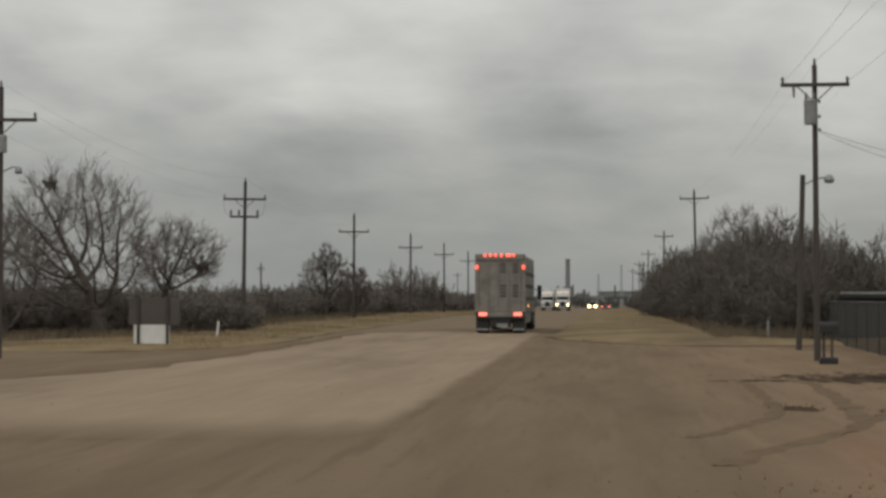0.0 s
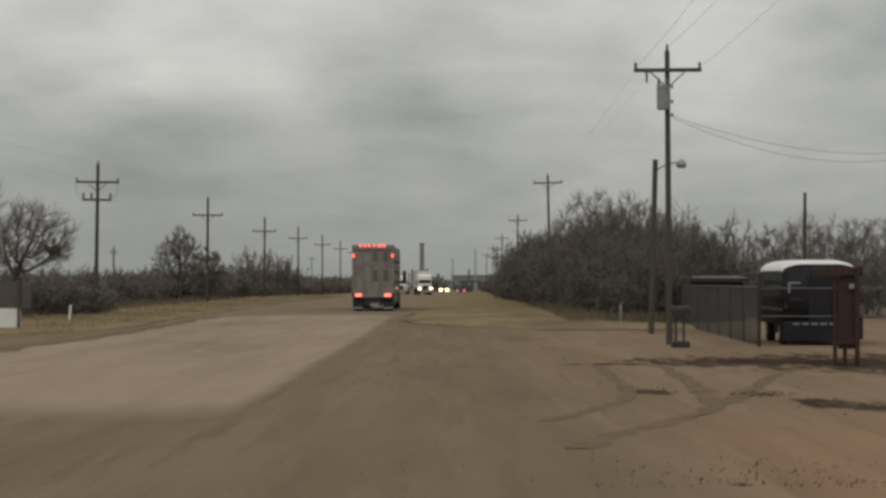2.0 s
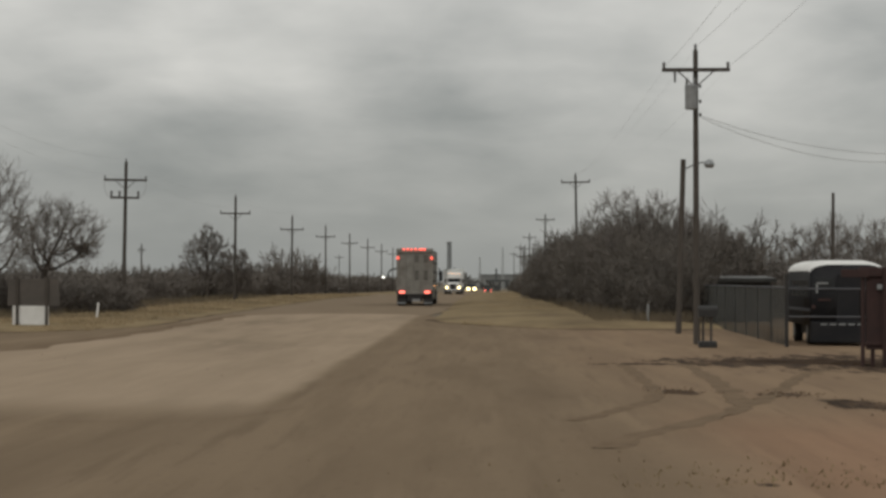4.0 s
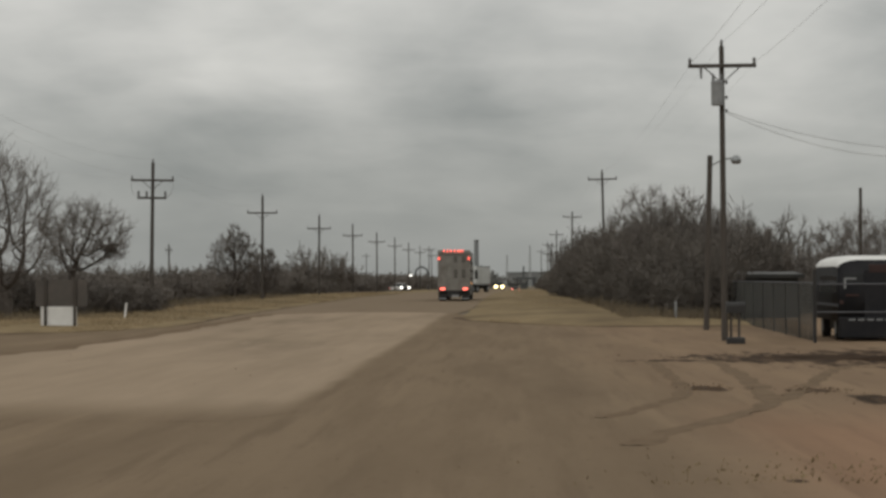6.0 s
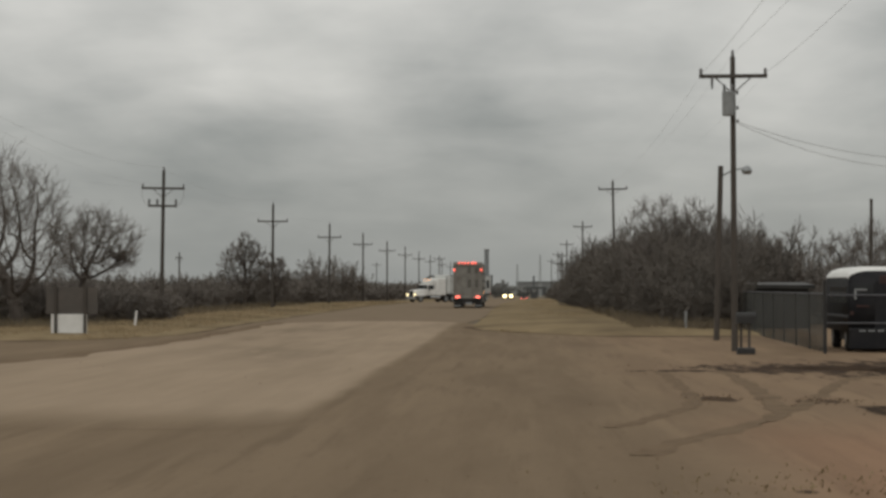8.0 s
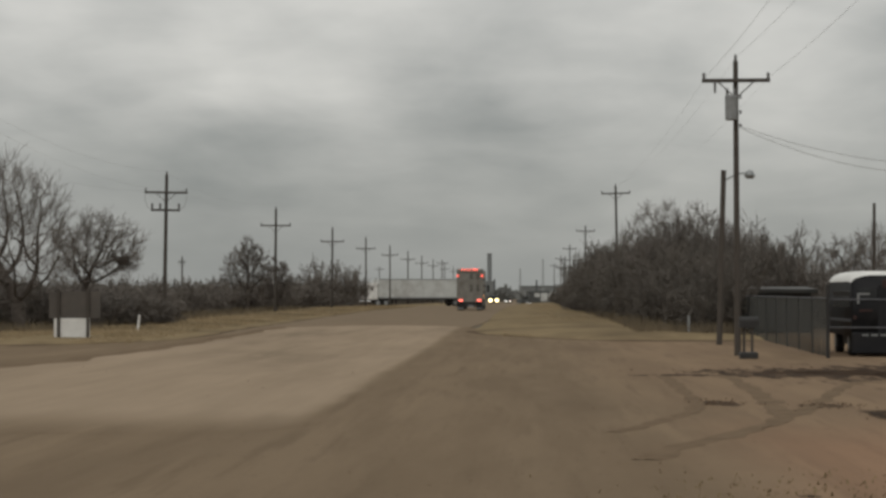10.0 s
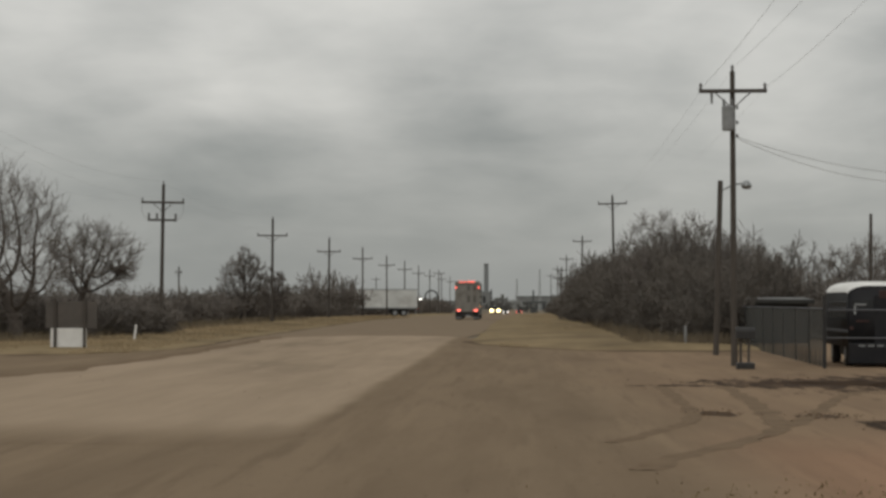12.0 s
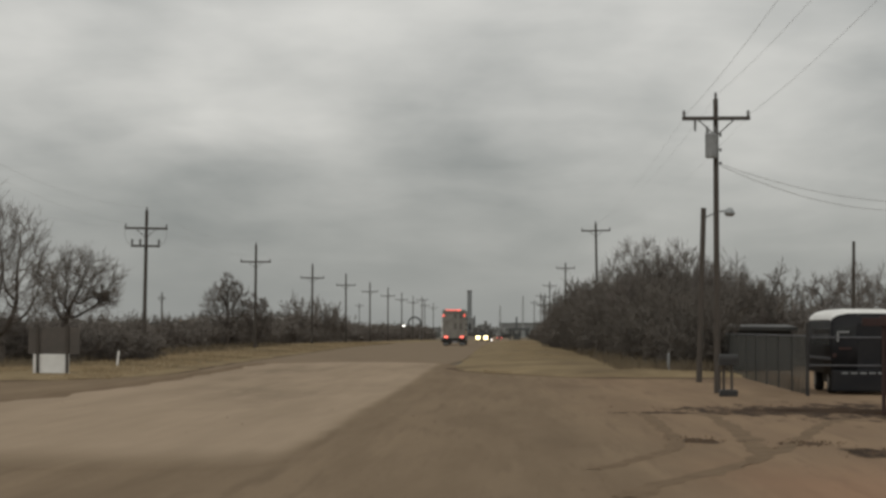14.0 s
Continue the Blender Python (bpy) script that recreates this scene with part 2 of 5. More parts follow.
def ground_mix(name, base, over, x_edge=None, y_edge=None, rough=0.97, sway=4.0, red=None, mud=()):
    """Two grounds that wear into each other across a soft uneven line (edges: from, to)."""
    m = bpy.data.materials.new(name)
    m.use_nodes = True
    nt = m.node_tree
    bsdf = nt.nodes["Principled BSDF"]
    bsdf.inputs["Roughness"].default_value, bsdf.inputs["Specular IOR Level"].default_value = rough, 0.05
    pos = nt.nodes.new("ShaderNodeNewGeometry").outputs["Position"]

    def noise_at(scale, stretch=(1, 1, 1), detail=7.0, r=0.6):
        mp = nt.nodes.new("ShaderNodeMapping")
        mp.inputs["Scale"].default_value = stretch
        nt.links.new(pos, mp.inputs[0])
        n = nt.nodes.new("ShaderNodeTexNoise")
        n.inputs["Scale"].default_value, n.inputs["Detail"].default_value, n.inputs["Roughness"].default_value = scale, detail, r
        nt.links.new(mp.outputs[0], n.inputs["Vector"])
        return n.outputs[0]

    def ramp(v, a, b):
        r = nt.nodes.new("ShaderNodeMapRange")
        r.interpolation_type = "SMOOTHSTEP"
        r.inputs["From Min"].default_value, r.inputs["From Max"].default_value = a, b
        nt.links.new(v, r.inputs["Value"])
        return r.outputs[0]

    def math2(op, a, b):
        n = nt.nodes.new("ShaderNodeMath")
        n.operation = op
        for i, v in enumerate((a, b)):
            if isinstance(v, (int, float)):
                n.inputs[i].default_value = v
            else:
                nt.links.new(v, n.inputs[i])
        return n.outputs[0]

    def mix(f, a, b):
        k = nt.nodes.new("ShaderNodeMix")
        k.data_type = "RGBA"
        nt.links.new(f, k.inputs["Factor"])
        for v, s in ((a, "A"), (b, "B")):
            if isinstance(v, tuple):
                k.inputs[s].default_value = (*v, 1)
            else:
                nt.links.new(v, k.inputs[s])
        return k.outputs["Result"]

    def ground_colour(c):
        lo, hi, stain = c
        v = mix(ramp(noise_at(0.8, (1, 0.07, 1)), 0.36, 0.64), lo, hi)
        v = mix(ramp(noise_at(0.16, (1, 0.2, 1), 4.0), 0.48, 0.70), v, stain)
        v = mix(ramp(noise_at(2.6, (1, 0.05, 1), 6.0, 0.6), 0.50, 0.70), v, tuple(k * 0.92 for k in lo))
        v = mix(ramp(noise_at(1.1, (1, 0.035, 1), 6.0, 0.6), 0.54, 0.72), v, tuple(k * 1.06 for k in hi))
        return mix(ramp(noise_at(9.0, (1, 0.3, 1), 4.0), 0.60, 0.76), v, tuple(k * 0.72 for k in lo))

    sep = nt.nodes.new("ShaderNodeSeparateXYZ")
    nt.links.new(pos, sep.inputs[0])
    wob = math2("MULTIPLY", math2("SUBTRACT", noise_at(0.3, (1, 0.3, 1)), 0.5), 1.0)
    f = None
    for edge, axis, amp in ((x_edge, 0, sway), (y_edge, 1, 5.0)):
        if edge:
            g = ramp(math2("ADD", sep.outputs[axis], math2("MULTIPLY", wob, amp)), *edge)
            f = g if f is None else math2("MULTIPLY", f, g)
    colour = mix(f, ground_colour(base), ground_colour(over))
    # bare red soil in one corner (tones, x edge, y edge)
    if red:
        fx = ramp(math2("ADD", sep.outputs[0], math2("MULTIPLY", wob, 2.0)), *red[1])
        fy = ramp(math2("ADD", sep.outputs[1], math2("MULTIPLY", wob, 8.0)), *red[2])
        colour = mix(math2("MULTIPLY", fx, fy), colour, ground_colour(red[0]))
    # churned wet patches: (x, y, half width, half length)
    wet = None
    for mx, my, hw, hl in mud:
        ex = math2("POWER", math2("DIVIDE", math2("ABSOLUTE", math2("SUBTRACT", sep.outputs[0], mx), 0), hw), 2.0)
        ey = math2("POWER", math2("DIVIDE", math2("ABSOLUTE", math2("SUBTRACT", sep.outputs[1], my), 0), hl), 2.0)
        bell = math2("SUBTRACT", 1.0, math2("ADD", ex, ey))
        wet = bell if wet is None else math2("MAXIMUM", wet, bell)
    if mud:
        torn = math2("MULTIPLY", math2("SUBTRACT", noise_at(2.0, (1, 0.16, 1), 8.0, 0.72), 0.5), 5.5)
        soak = ramp(math2("ADD", math2("MAXIMUM", wet, -2.0), torn), 0.05, 0.75)
        tone = mix(ramp(noise_at(2.2, (1, 0.25, 1), 7.0, 0.7), 0.42, 0.62), (0.036, 0.024, 0.016), (0.085, 0.056, 0.037))
        colour = mix(soak, colour, tone)
    nt.links.new(colour, bsdf.inputs["Base Color"])
    b = nt.nodes.new("ShaderNodeBump")
    b.inputs["Strength"].default_value, b.inputs["Distance"].default_value = 0.6, 0.04
    nt.links.new(noise_at(3.0, (1, 1, 1), 9.0, 0.65), b.inputs["Height"])
    nt.links.new(b.outputs[0], bsdf.inputs["Normal"])
    return m


APRON_TONES = ((0.165, 0.120, 0.078), (0.195, 0.143, 0.094), (0.14, 0.102, 0.067))
DIRT_TONES = ((0.195, 0.135, 0.088), (0.225, 0.158, 0.102), (0.155, 0.108, 0.07))
PALE_TONES = ((0.31, 0.237, 0.168), (0.262, 0.20, 0.14), (0.205, 0.157, 0.11))
RED_TONES = ((0.235, 0.145, 0.092), (0.265, 0.168, 0.108), (0.20, 0.125, 0.08))
WET_PATCHES = ((12.5, 61.5, 8.0, 9.5), (6.8, 62.5, 3.0, 4.6), (3.9, 60.8, 2.0, 1.0), (3.5, 45.4, 0.5, 1.3), (6.3, 40.8, 0.9, 2.6), (2.75, 24.9, 0.14, 0.35), (5.2, 44.5, 0.5, 1.0))
LOT = ground_mix("lot_dirt_and_asphalt", APRON_TONES, DIRT_TONES, x_edge=(0.2, 5.0), red=(RED_TONES, (1.6, 4.4), (42.0, 32.0)), mud=WET_PATCHES)
CONCRETE = ground_mix("dusty_concrete", APRON_TONES, PALE_TONES, x_edge=(-3.25, -3.75), y_edge=(35.4, 43.5), sway=0.7)


# ---- mesh helpers ----
RISE = ((-100, 0.0), (95, 0.0), (130, 0.13), (250, 0.12), (330, -0.1), (460, -0.5), (580, -0.85), (750, -2.2), (900, -2.4), (9000, -2.4))


def gz(y):
    """The height of the land: a slight crest before it sinks away."""
    for (y0, z0), (y1, z1) in zip(RISE, RISE[1:]):
        if y <= y1:
            return z0 + (z1 - z0) * max(0.0, (y - y0) / (y1 - y0))
    return RISE[-1][1]


def bend(y):
    """The road swings slightly to the east beyond the side road."""
    return min(3.0, max(0.0, (y - 350) * 0.007))


def part(name, bm, mat, parent=None, label="", smooth=False):
    me = bpy.data.meshes.new(name)
    bm.to_mesh(me)
    bm.free()
    me.materials.append(mat)
    if smooth:
        for p in me.polygons:
            p.use_smooth = True
    ob = new(name, me)
    ob.parent = parent
    if label:
        ob["label"] = label
    return ob


def mesh_from(name, verts, faces, mat):
    me = bpy.data.meshes.new(name)
    me.from_pydata(verts, [], faces)
    me.materials.append(mat)
    me.update()
    return me


def thing(name, m, label, category, group="", kind=""):
    ob = new(name)
    ob.empty_display_size = 0.2
    ob.matrix_world = Matrix.Translation((0, 0, gz(m.translation.y))) @ m
    return tagged(ob, label, category, group, kind)


def box(bm, x0, x1, y0, y1, z0, z1, bevel=0.0):
    r = bmesh.ops.create_cube(bm, size=1.0, matrix=Matrix.LocRotScale(((x0 + x1) / 2, (y0 + y1) / 2, (z0 + z1) / 2), None, (x1 - x0, y1 - y0, z1 - z0)))
    if bevel:
        es = list({e for v in r["verts"] for e in v.link_edges})
        bmesh.ops.bevel(bm, geom=es, offset=bevel, segments=2, affect="EDGES", profile=0.5)
    return bm


def boxed(*a, **k):
    return box(bmesh.new(), *a, **k)


def tube(bm, p, q, r0, r1=None, sides=8):
    p, q = Vector(p), Vector(q)
    d = q - p
    m = Matrix.Translation((p + q) / 2) @ d.to_track_quat("Z", "Y").to_matrix().to_4x4()
    bmesh.ops.create_cone(bm, cap_ends=True, segments=sides, radius1=r0, radius2=r0 if r1 is None else r1, depth=d.length, matrix=m)
    return bm


def tubed(*a, **k):
    return tube(bmesh.new(), *a, **k)


def revolve(profile, axis="z", sides=16):
    """A body turned about an axis from (radius, along) pairs."""
    bm = bmesh.new()
    rings = []
    for r, h in profile:
        ring = []
        for i in range(sides):
            a = 2 * math.pi * i / sides
            c, s = r * math.cos(a), r * math.sin(a)
            ring.append(bm.verts.new((c, s, h) if axis == "z" else ((h, c, s) if axis == "x" else (c, h, s))))
        rings.append(ring)
    for a, b in zip(rings, rings[1:]):
        for i in range(sides):
            j = (i + 1) % sides
            bm.faces.new((a[i], a[j], b[j], b[i]))
    bm.faces.new(rings[0][::-1])
    bm.faces.new(rings[-1])
    bmesh.ops.recalc_face_normals(bm, faces=bm.faces[:])
    return bm


# ---- ground ----
def mound(name, x_of, y0, y1, nx, ny, height, mat, label, seed=3.0, rough=0.04):
    """A low bank along the road: x_of(y) gives its two edges; height(u) the profile across."""
    verts, faces = [], []
    for j in range(ny + 1):
        y = y0 + (y1 - y0) * (j / ny) ** 1.6
        xa, xb = x_of(y)
        for i in range(nx + 1):
            u = i / nx
            x = xa + (xb - xa) * u
            w = 0 if i in (0, nx) else rough * noise.noise(Vector((x * 0.6, y * 0.25, seed)))
            e = (noise.noise(Vector((y * 0.16, seed, 0))) * 0.5 + noise.noise(Vector((y * 0.5, seed, 4))) * 0.25) * (1 if i in (0, nx) else 0)
            ends = min(1.0, j / 2, (ny - j) / 2)
            verts.append((x + e, y, gz(y) + max(0.005, 0.005 + height(u, y) * ends + w * ends)))
    for j in range(ny):
        for i in range(nx):
            a = j * (nx + 1) + i
            faces.append((a, a + 1, a + nx + 2, a + nx + 1))
    me = mesh_from(name, verts, faces, mat)
    return tagged(new(name, me), label, "", "", "structure")


def strip(name, edges, y0, y1, lift, mat, label, step=12.0):
    """A long layer that follows the land; edges(y) gives its two sides."""
    ys, y = [y0], y0
    while y < y1:
        y = min(y1, y + step * (0.5 + max(0, y) / 300))
        ys.append(y)
    ys = sorted(set(ys + [float(r[0]) for r in RISE if y0 < r[0] < y1]))
    verts, faces = [], []
    for y in ys:
        xa, xb = edges(y)
        verts += [(xa, y, gz(y) + lift), (xb, y, gz(y) + lift)]
    for i in range(len(ys) - 1):
        faces.append((2 * i, 2 * i + 1, 2 * i + 3, 2 * i + 2))
    return tagged(new(name, mesh_from(name, verts, faces, mat)), label, "", "", "structure")


def uneven(y, s, k=0.25):
    return k * noise.noise(Vector((y * 0.2, s, 0))) + 0.4 * k * noise.noise(Vector((y * 0.8, s, 3)))


def build_ground():
    strip("ground", lambda y: (-2600, 2600), -600, 4600, -0.03, FIELD, "flat brown winter plain reaching the horizon", 20)
    strip("lot", lambda y: (-60, 60), -60, 130, 0.0, LOT, "packed reddish dirt lot running into dusty asphalt", 6)
    strip("road", lambda y: (-14.6 - 0.003 * (y - 118) + bend(y), -3.35 + min(0.9, max(0, (y - 126) * 0.05)) + uneven(y, 1) + bend(y)), 112, 2600, 0.0015, ASPHALT, "worn grey-brown two-lane asphalt road", 4)

    def pale(y):
        right = -2.7 - max(0.0, (42 - y) / 6.5) ** 2 * 1.5
        left = -12.7 - 0.02 * max(0, 95 - y) - max(0.0, (74 - y) / 16) ** 2 * 2.5 + uneven(y, 9, 0.6)
        far = max(0.0, (y - 128) / 10)
        return left + far ** 2 * 2.5, right - far ** 3 * 3.0
    strip("pavement", pale, 35.5, 139.0, 0.002, CONCRETE, "pale dusty concrete pavement of the turning area", 2)
    strip("pavement_edge", lambda y: (pale(y)[0] - 0.55 + uneven(y, 15, 0.3), pale(y)[0] + 0.25 + uneven(y, 17, 0.3)), 62, 138.5, 0.0035, SEAM, "dark dirty seam along the pavement", 2)
    strip("side_road", lambda y: (-200, -14.5), 362, 398, 0.003, ASPHALT, "side road leading off between the brush", 6)
    strip("cross_road", lambda y: (-700, 700), 742, 764, 0.004, ASPHALT, "far highway crossing the road", 6)
    # dark earth lips where the turf ends, then the raised dry turf
    west = lambda y: -14.0 - 0.009 * (y - 100) - max(0.0, (108 - y) / 16) ** 2 * 4.5
    east = lambda y: -2.4 + bend(y) - 0.0012 * (y - 112) + max(0.0, (121.5 - y) / 17) ** 2 * 4.2
    strip("shoulder", lambda y: (west(y) - 1.4, west(y) + 0.35 + uneven(y, 11, 0.3)), 92, 360, 0.0025, SHOULDER, "dark earth edge of the western bank", 3)
    strip("shoulder", lambda y: (east(y) - 0.5 + uneven(y, 13, 0.3), min(9.0, east(y) + 6)), 100.5, 122, 0.003, SHOULDER, "dark earth edge of the eastern verge", 2)
    mound("verge_west", lambda y: (-25.5 - 0.008 * (y - 90), west(y)), 95, 356, 10, 60, lambda u, y: (0.06 + 0.16 * min(1, max(0, (y - 110) / 90))) * math.sin(math.pi * min(1, u * 1.02)) ** 0.7, DRYGRASS_SOIL, "bank of dry tan turf along the road", 3.0)
    mound("verge_west_far", lambda y: (-24, -15.6 + bend(y)), 400, 740, 6, 30, lambda u, y: 0.2 * math.sin(math.pi * u), DRYGRASS_SOIL, "bank of dry tan turf beyond the side road", 5.0)
    mound("verge_east", lambda y: (east(y), 10.5), 103, 700, 10, 60, lambda u, y: 0.26 * math.sin(math.pi * u) ** 0.7, DRYGRASS_SOIL, "rounded dry tan grass verge beyond the lot", 7.0)


build_ground()


# ---- dry grass ----
def grass(name, count, place, tall, mat, label, seed):
    rng = np.random.default_rng(seed)
    xs, ys, zs = place(rng, count)
    h = tall * rng.uniform(0.4, 1.25, count)
    a = rng.uniform(0, 2 * np.pi, count)
    w = rng.uniform(0.006, 0.018, count) * (1 + ys / 220)
    lx, ly = rng.normal(0, 0.35, count) * h, rng.normal(0, 0.35, count) * h
    base = np.stack([xs, ys, zs], 1)
    side = np.stack([np.cos(a) * w, np.sin(a) * w, 0 * a], 1)
    tip = base + np.stack([lx, ly, h], 1)
    v = np.empty((count, 3, 3))
    v[:, 0], v[:, 1], v[:, 2] = base - side, base + side, tip
    me = bpy.data.meshes.new(name)
    me.vertices.add(count * 3)
    me.vertices.foreach_set("co", v.ravel())
    me.loops.add(count * 3)
    me.loops.foreach_set("vertex_index", np.arange(count * 3))
    me.polygons.add(count)
    me.polygons.foreach_set("loop_start", np.arange(count) * 3)
    me.materials.append(mat)
    me.update(calc_edges=True)
    return tagged(new(name, me), label, "grass", "", "stuff")


def on_verge(x0, x1, y0, y1, height, power=1.5):
    def place(rng, n):
        k = rng.uniform(0, 1, n)
        u = rng.uniform(0, 1, n)
        y = y0 + (y1 - y0) * k ** power
        x = x0 + (x1 - x0) * u
        patch = np.sin(x * 1.3 + y * 0.21) * np.sin(x * 0.6 - y * 0.33)
        y = y + patch * 1.2
        y = np.where((np.abs(x + 19.0) < 1.5) & (y > 96) & (y < 107), y + 14, y)
        return x, y, np.interp(y, [r[0] for r in RISE], [r[1] for r in RISE]) + 0.01 + height * np.sin(np.pi * u) ** 0.7 * np.clip((y - y0) / 25, 0, 1)
    return place


grass("dry_grass", 46000, on_verge(-25.0, -15.2, 97, 350, 0.17), 0.11, STRAW, "dry straw-coloured grass on the bank", 11)
grass("dry_grass", 46000, on_verge(-1.0, 7.5, 110, 420, 0.2), 0.09, STRAW, "dry straw-coloured grass on the verge", 12)
grass("weed_tufts", 12000, on_verge(-27.5, -19.8, 113, 240, 0.12), 0.5, WEED, "tall dry weeds in front of the brush", 13)
grass("weed_tufts", 14000, on_verge(4.6, 9.2, 106, 230, 0.15), 0.6, WEED, "tall dry weeds at the edge of the thicket", 14)


# ---- bare trees and brush ----
def unit(v):
    return v / np.maximum(np.linalg.norm(v, axis=1, keepdims=True), 1e-9)


def grow(rng, starts, ways, lengths, radii, levels, lift=0.06, wander=0.22):
    """Branches as chains of tapered strokes: returns a list of (p, q, r0, r1), level by level.
    levels: (segments, children, ratio of length, spread, ratio of radius)."""
    out = []
    p, d, ln, r = starts, unit(ways), lengths, radii
    for segs, kids, ratio, spread, thin in levels:
        nodes, dirs = [], []
        a, w = p, d
        strokes = []
        for s in range(segs):
            b = a + w * (ln / segs)[:, None]
            t0, t1 = 1 - 0.75 * s / segs, 1 - 0.75 * (s + 1) / segs
            strokes.append((a, b, r * t0, r * t1))
            nodes.append((a, b))
            dirs.append(w)
            a = b
            w = unit(w + rng.normal(0, wander, w.shape) + np.array([0, 0, lift]))
        out.append([np.concatenate([s[i] for s in strokes]) for i in range(4)])
        if not kids:
            break
        n = len(p)
        seg = np.minimum((rng.beta(2.0, 1.3, (n, kids)) * segs), segs - 1e-3)
        which, frac = seg.astype(int), seg - seg.astype(int)
        A = np.stack([x[0] for x in nodes], 1)
        B = np.stack([x[1] for x in nodes], 1)
        W = np.stack(dirs, 1)
        idx = np.arange(n)[:, None]
        start = A[idx, which] + (B[idx, which] - A[idx, which]) * frac[..., None]
        way = W[idx, which] + rng.normal(0, spread, (n, kids, 3))
        p, d = start.reshape(-1, 3), unit(way.reshape(-1, 3))
        ln = (ln[:, None] * ratio * rng.uniform(0.6, 1.25, (n, kids))).ravel()
        r = (r[:, None] * thin * rng.uniform(0.75, 1.2, (n, kids))).ravel()
    return out


def stroke_arrays(p, q, r0, r1, sides=3):
    """Open tapered prisms, as vertex and quad arrays."""
    n = len(p)
    d = unit(q - p)
    ref = np.where(np.abs(d[:, 2:3]) < 0.9, np.array([[0.0, 0, 1]]), np.array([[1.0, 0, 0]]))
    u = unit(np.cross(d, ref))
    v = np.cross(d, u)
    verts = np.empty((n, 2 * sides, 3))
    for i in range(sides):
        a = 2 * np.pi * i / sides
        off = u * math.cos(a) + v * math.sin(a)
        verts[:, i] = p + off * r0[:, None]
        verts[:, sides + i] = q + off * r1[:, None]
    quads = np.array([[i, (i + 1) % sides, sides + (i + 1) % sides, sides + i] for i in range(sides)])
    faces = (np.arange(n) * 2 * sides)[:, None, None] + quads[None]
    return verts.reshape(-1, 3), faces.reshape(-1, 4)


def twig_arrays(p, q, r0, r1, rng):
    """The finest twigs: one tapered blade each, turned at random about its length."""
    n = len(p)
    side = unit(np.cross(unit(q - p), rng.normal(0, 1, (n, 3))))
    verts = np.empty((n, 4, 3))
    verts[:, 0], verts[:, 1] = p - side * r0[:, None], p + side * r0[:, None]
    verts[:, 2], verts[:, 3] = q + side * r1[:, None], q - side * r1[:, None]
    return verts.reshape(-1, 3), np.arange(n * 4).reshape(n, 4)


def fast_mesh(name, verts, faces, mat):
    me = bpy.data.meshes.new(name)
    me.vertices.add(len(verts))
    me.vertices.foreach_set("co", np.ascontiguousarray(verts, dtype=np.float32).ravel())
    me.loops.add(faces.size)
    me.loops.foreach_set("vertex_index", np.ascontiguousarray(faces, dtype=np.int32).ravel())
    me.polygons.add(len(faces))
    me.polygons.foreach_set("loop_start", np.arange(len(faces), dtype=np.int32) * 4)
    me.materials.append(mat)
    me.update(calc_edges=True)
    return me


def joined(chunks):
    vs, fs, n = [], [], 0
    for v, f in chunks:
        vs.append(v)
        fs.append(f + n)
        n += len(v)
    return np.concatenate(vs), np.concatenate(fs)


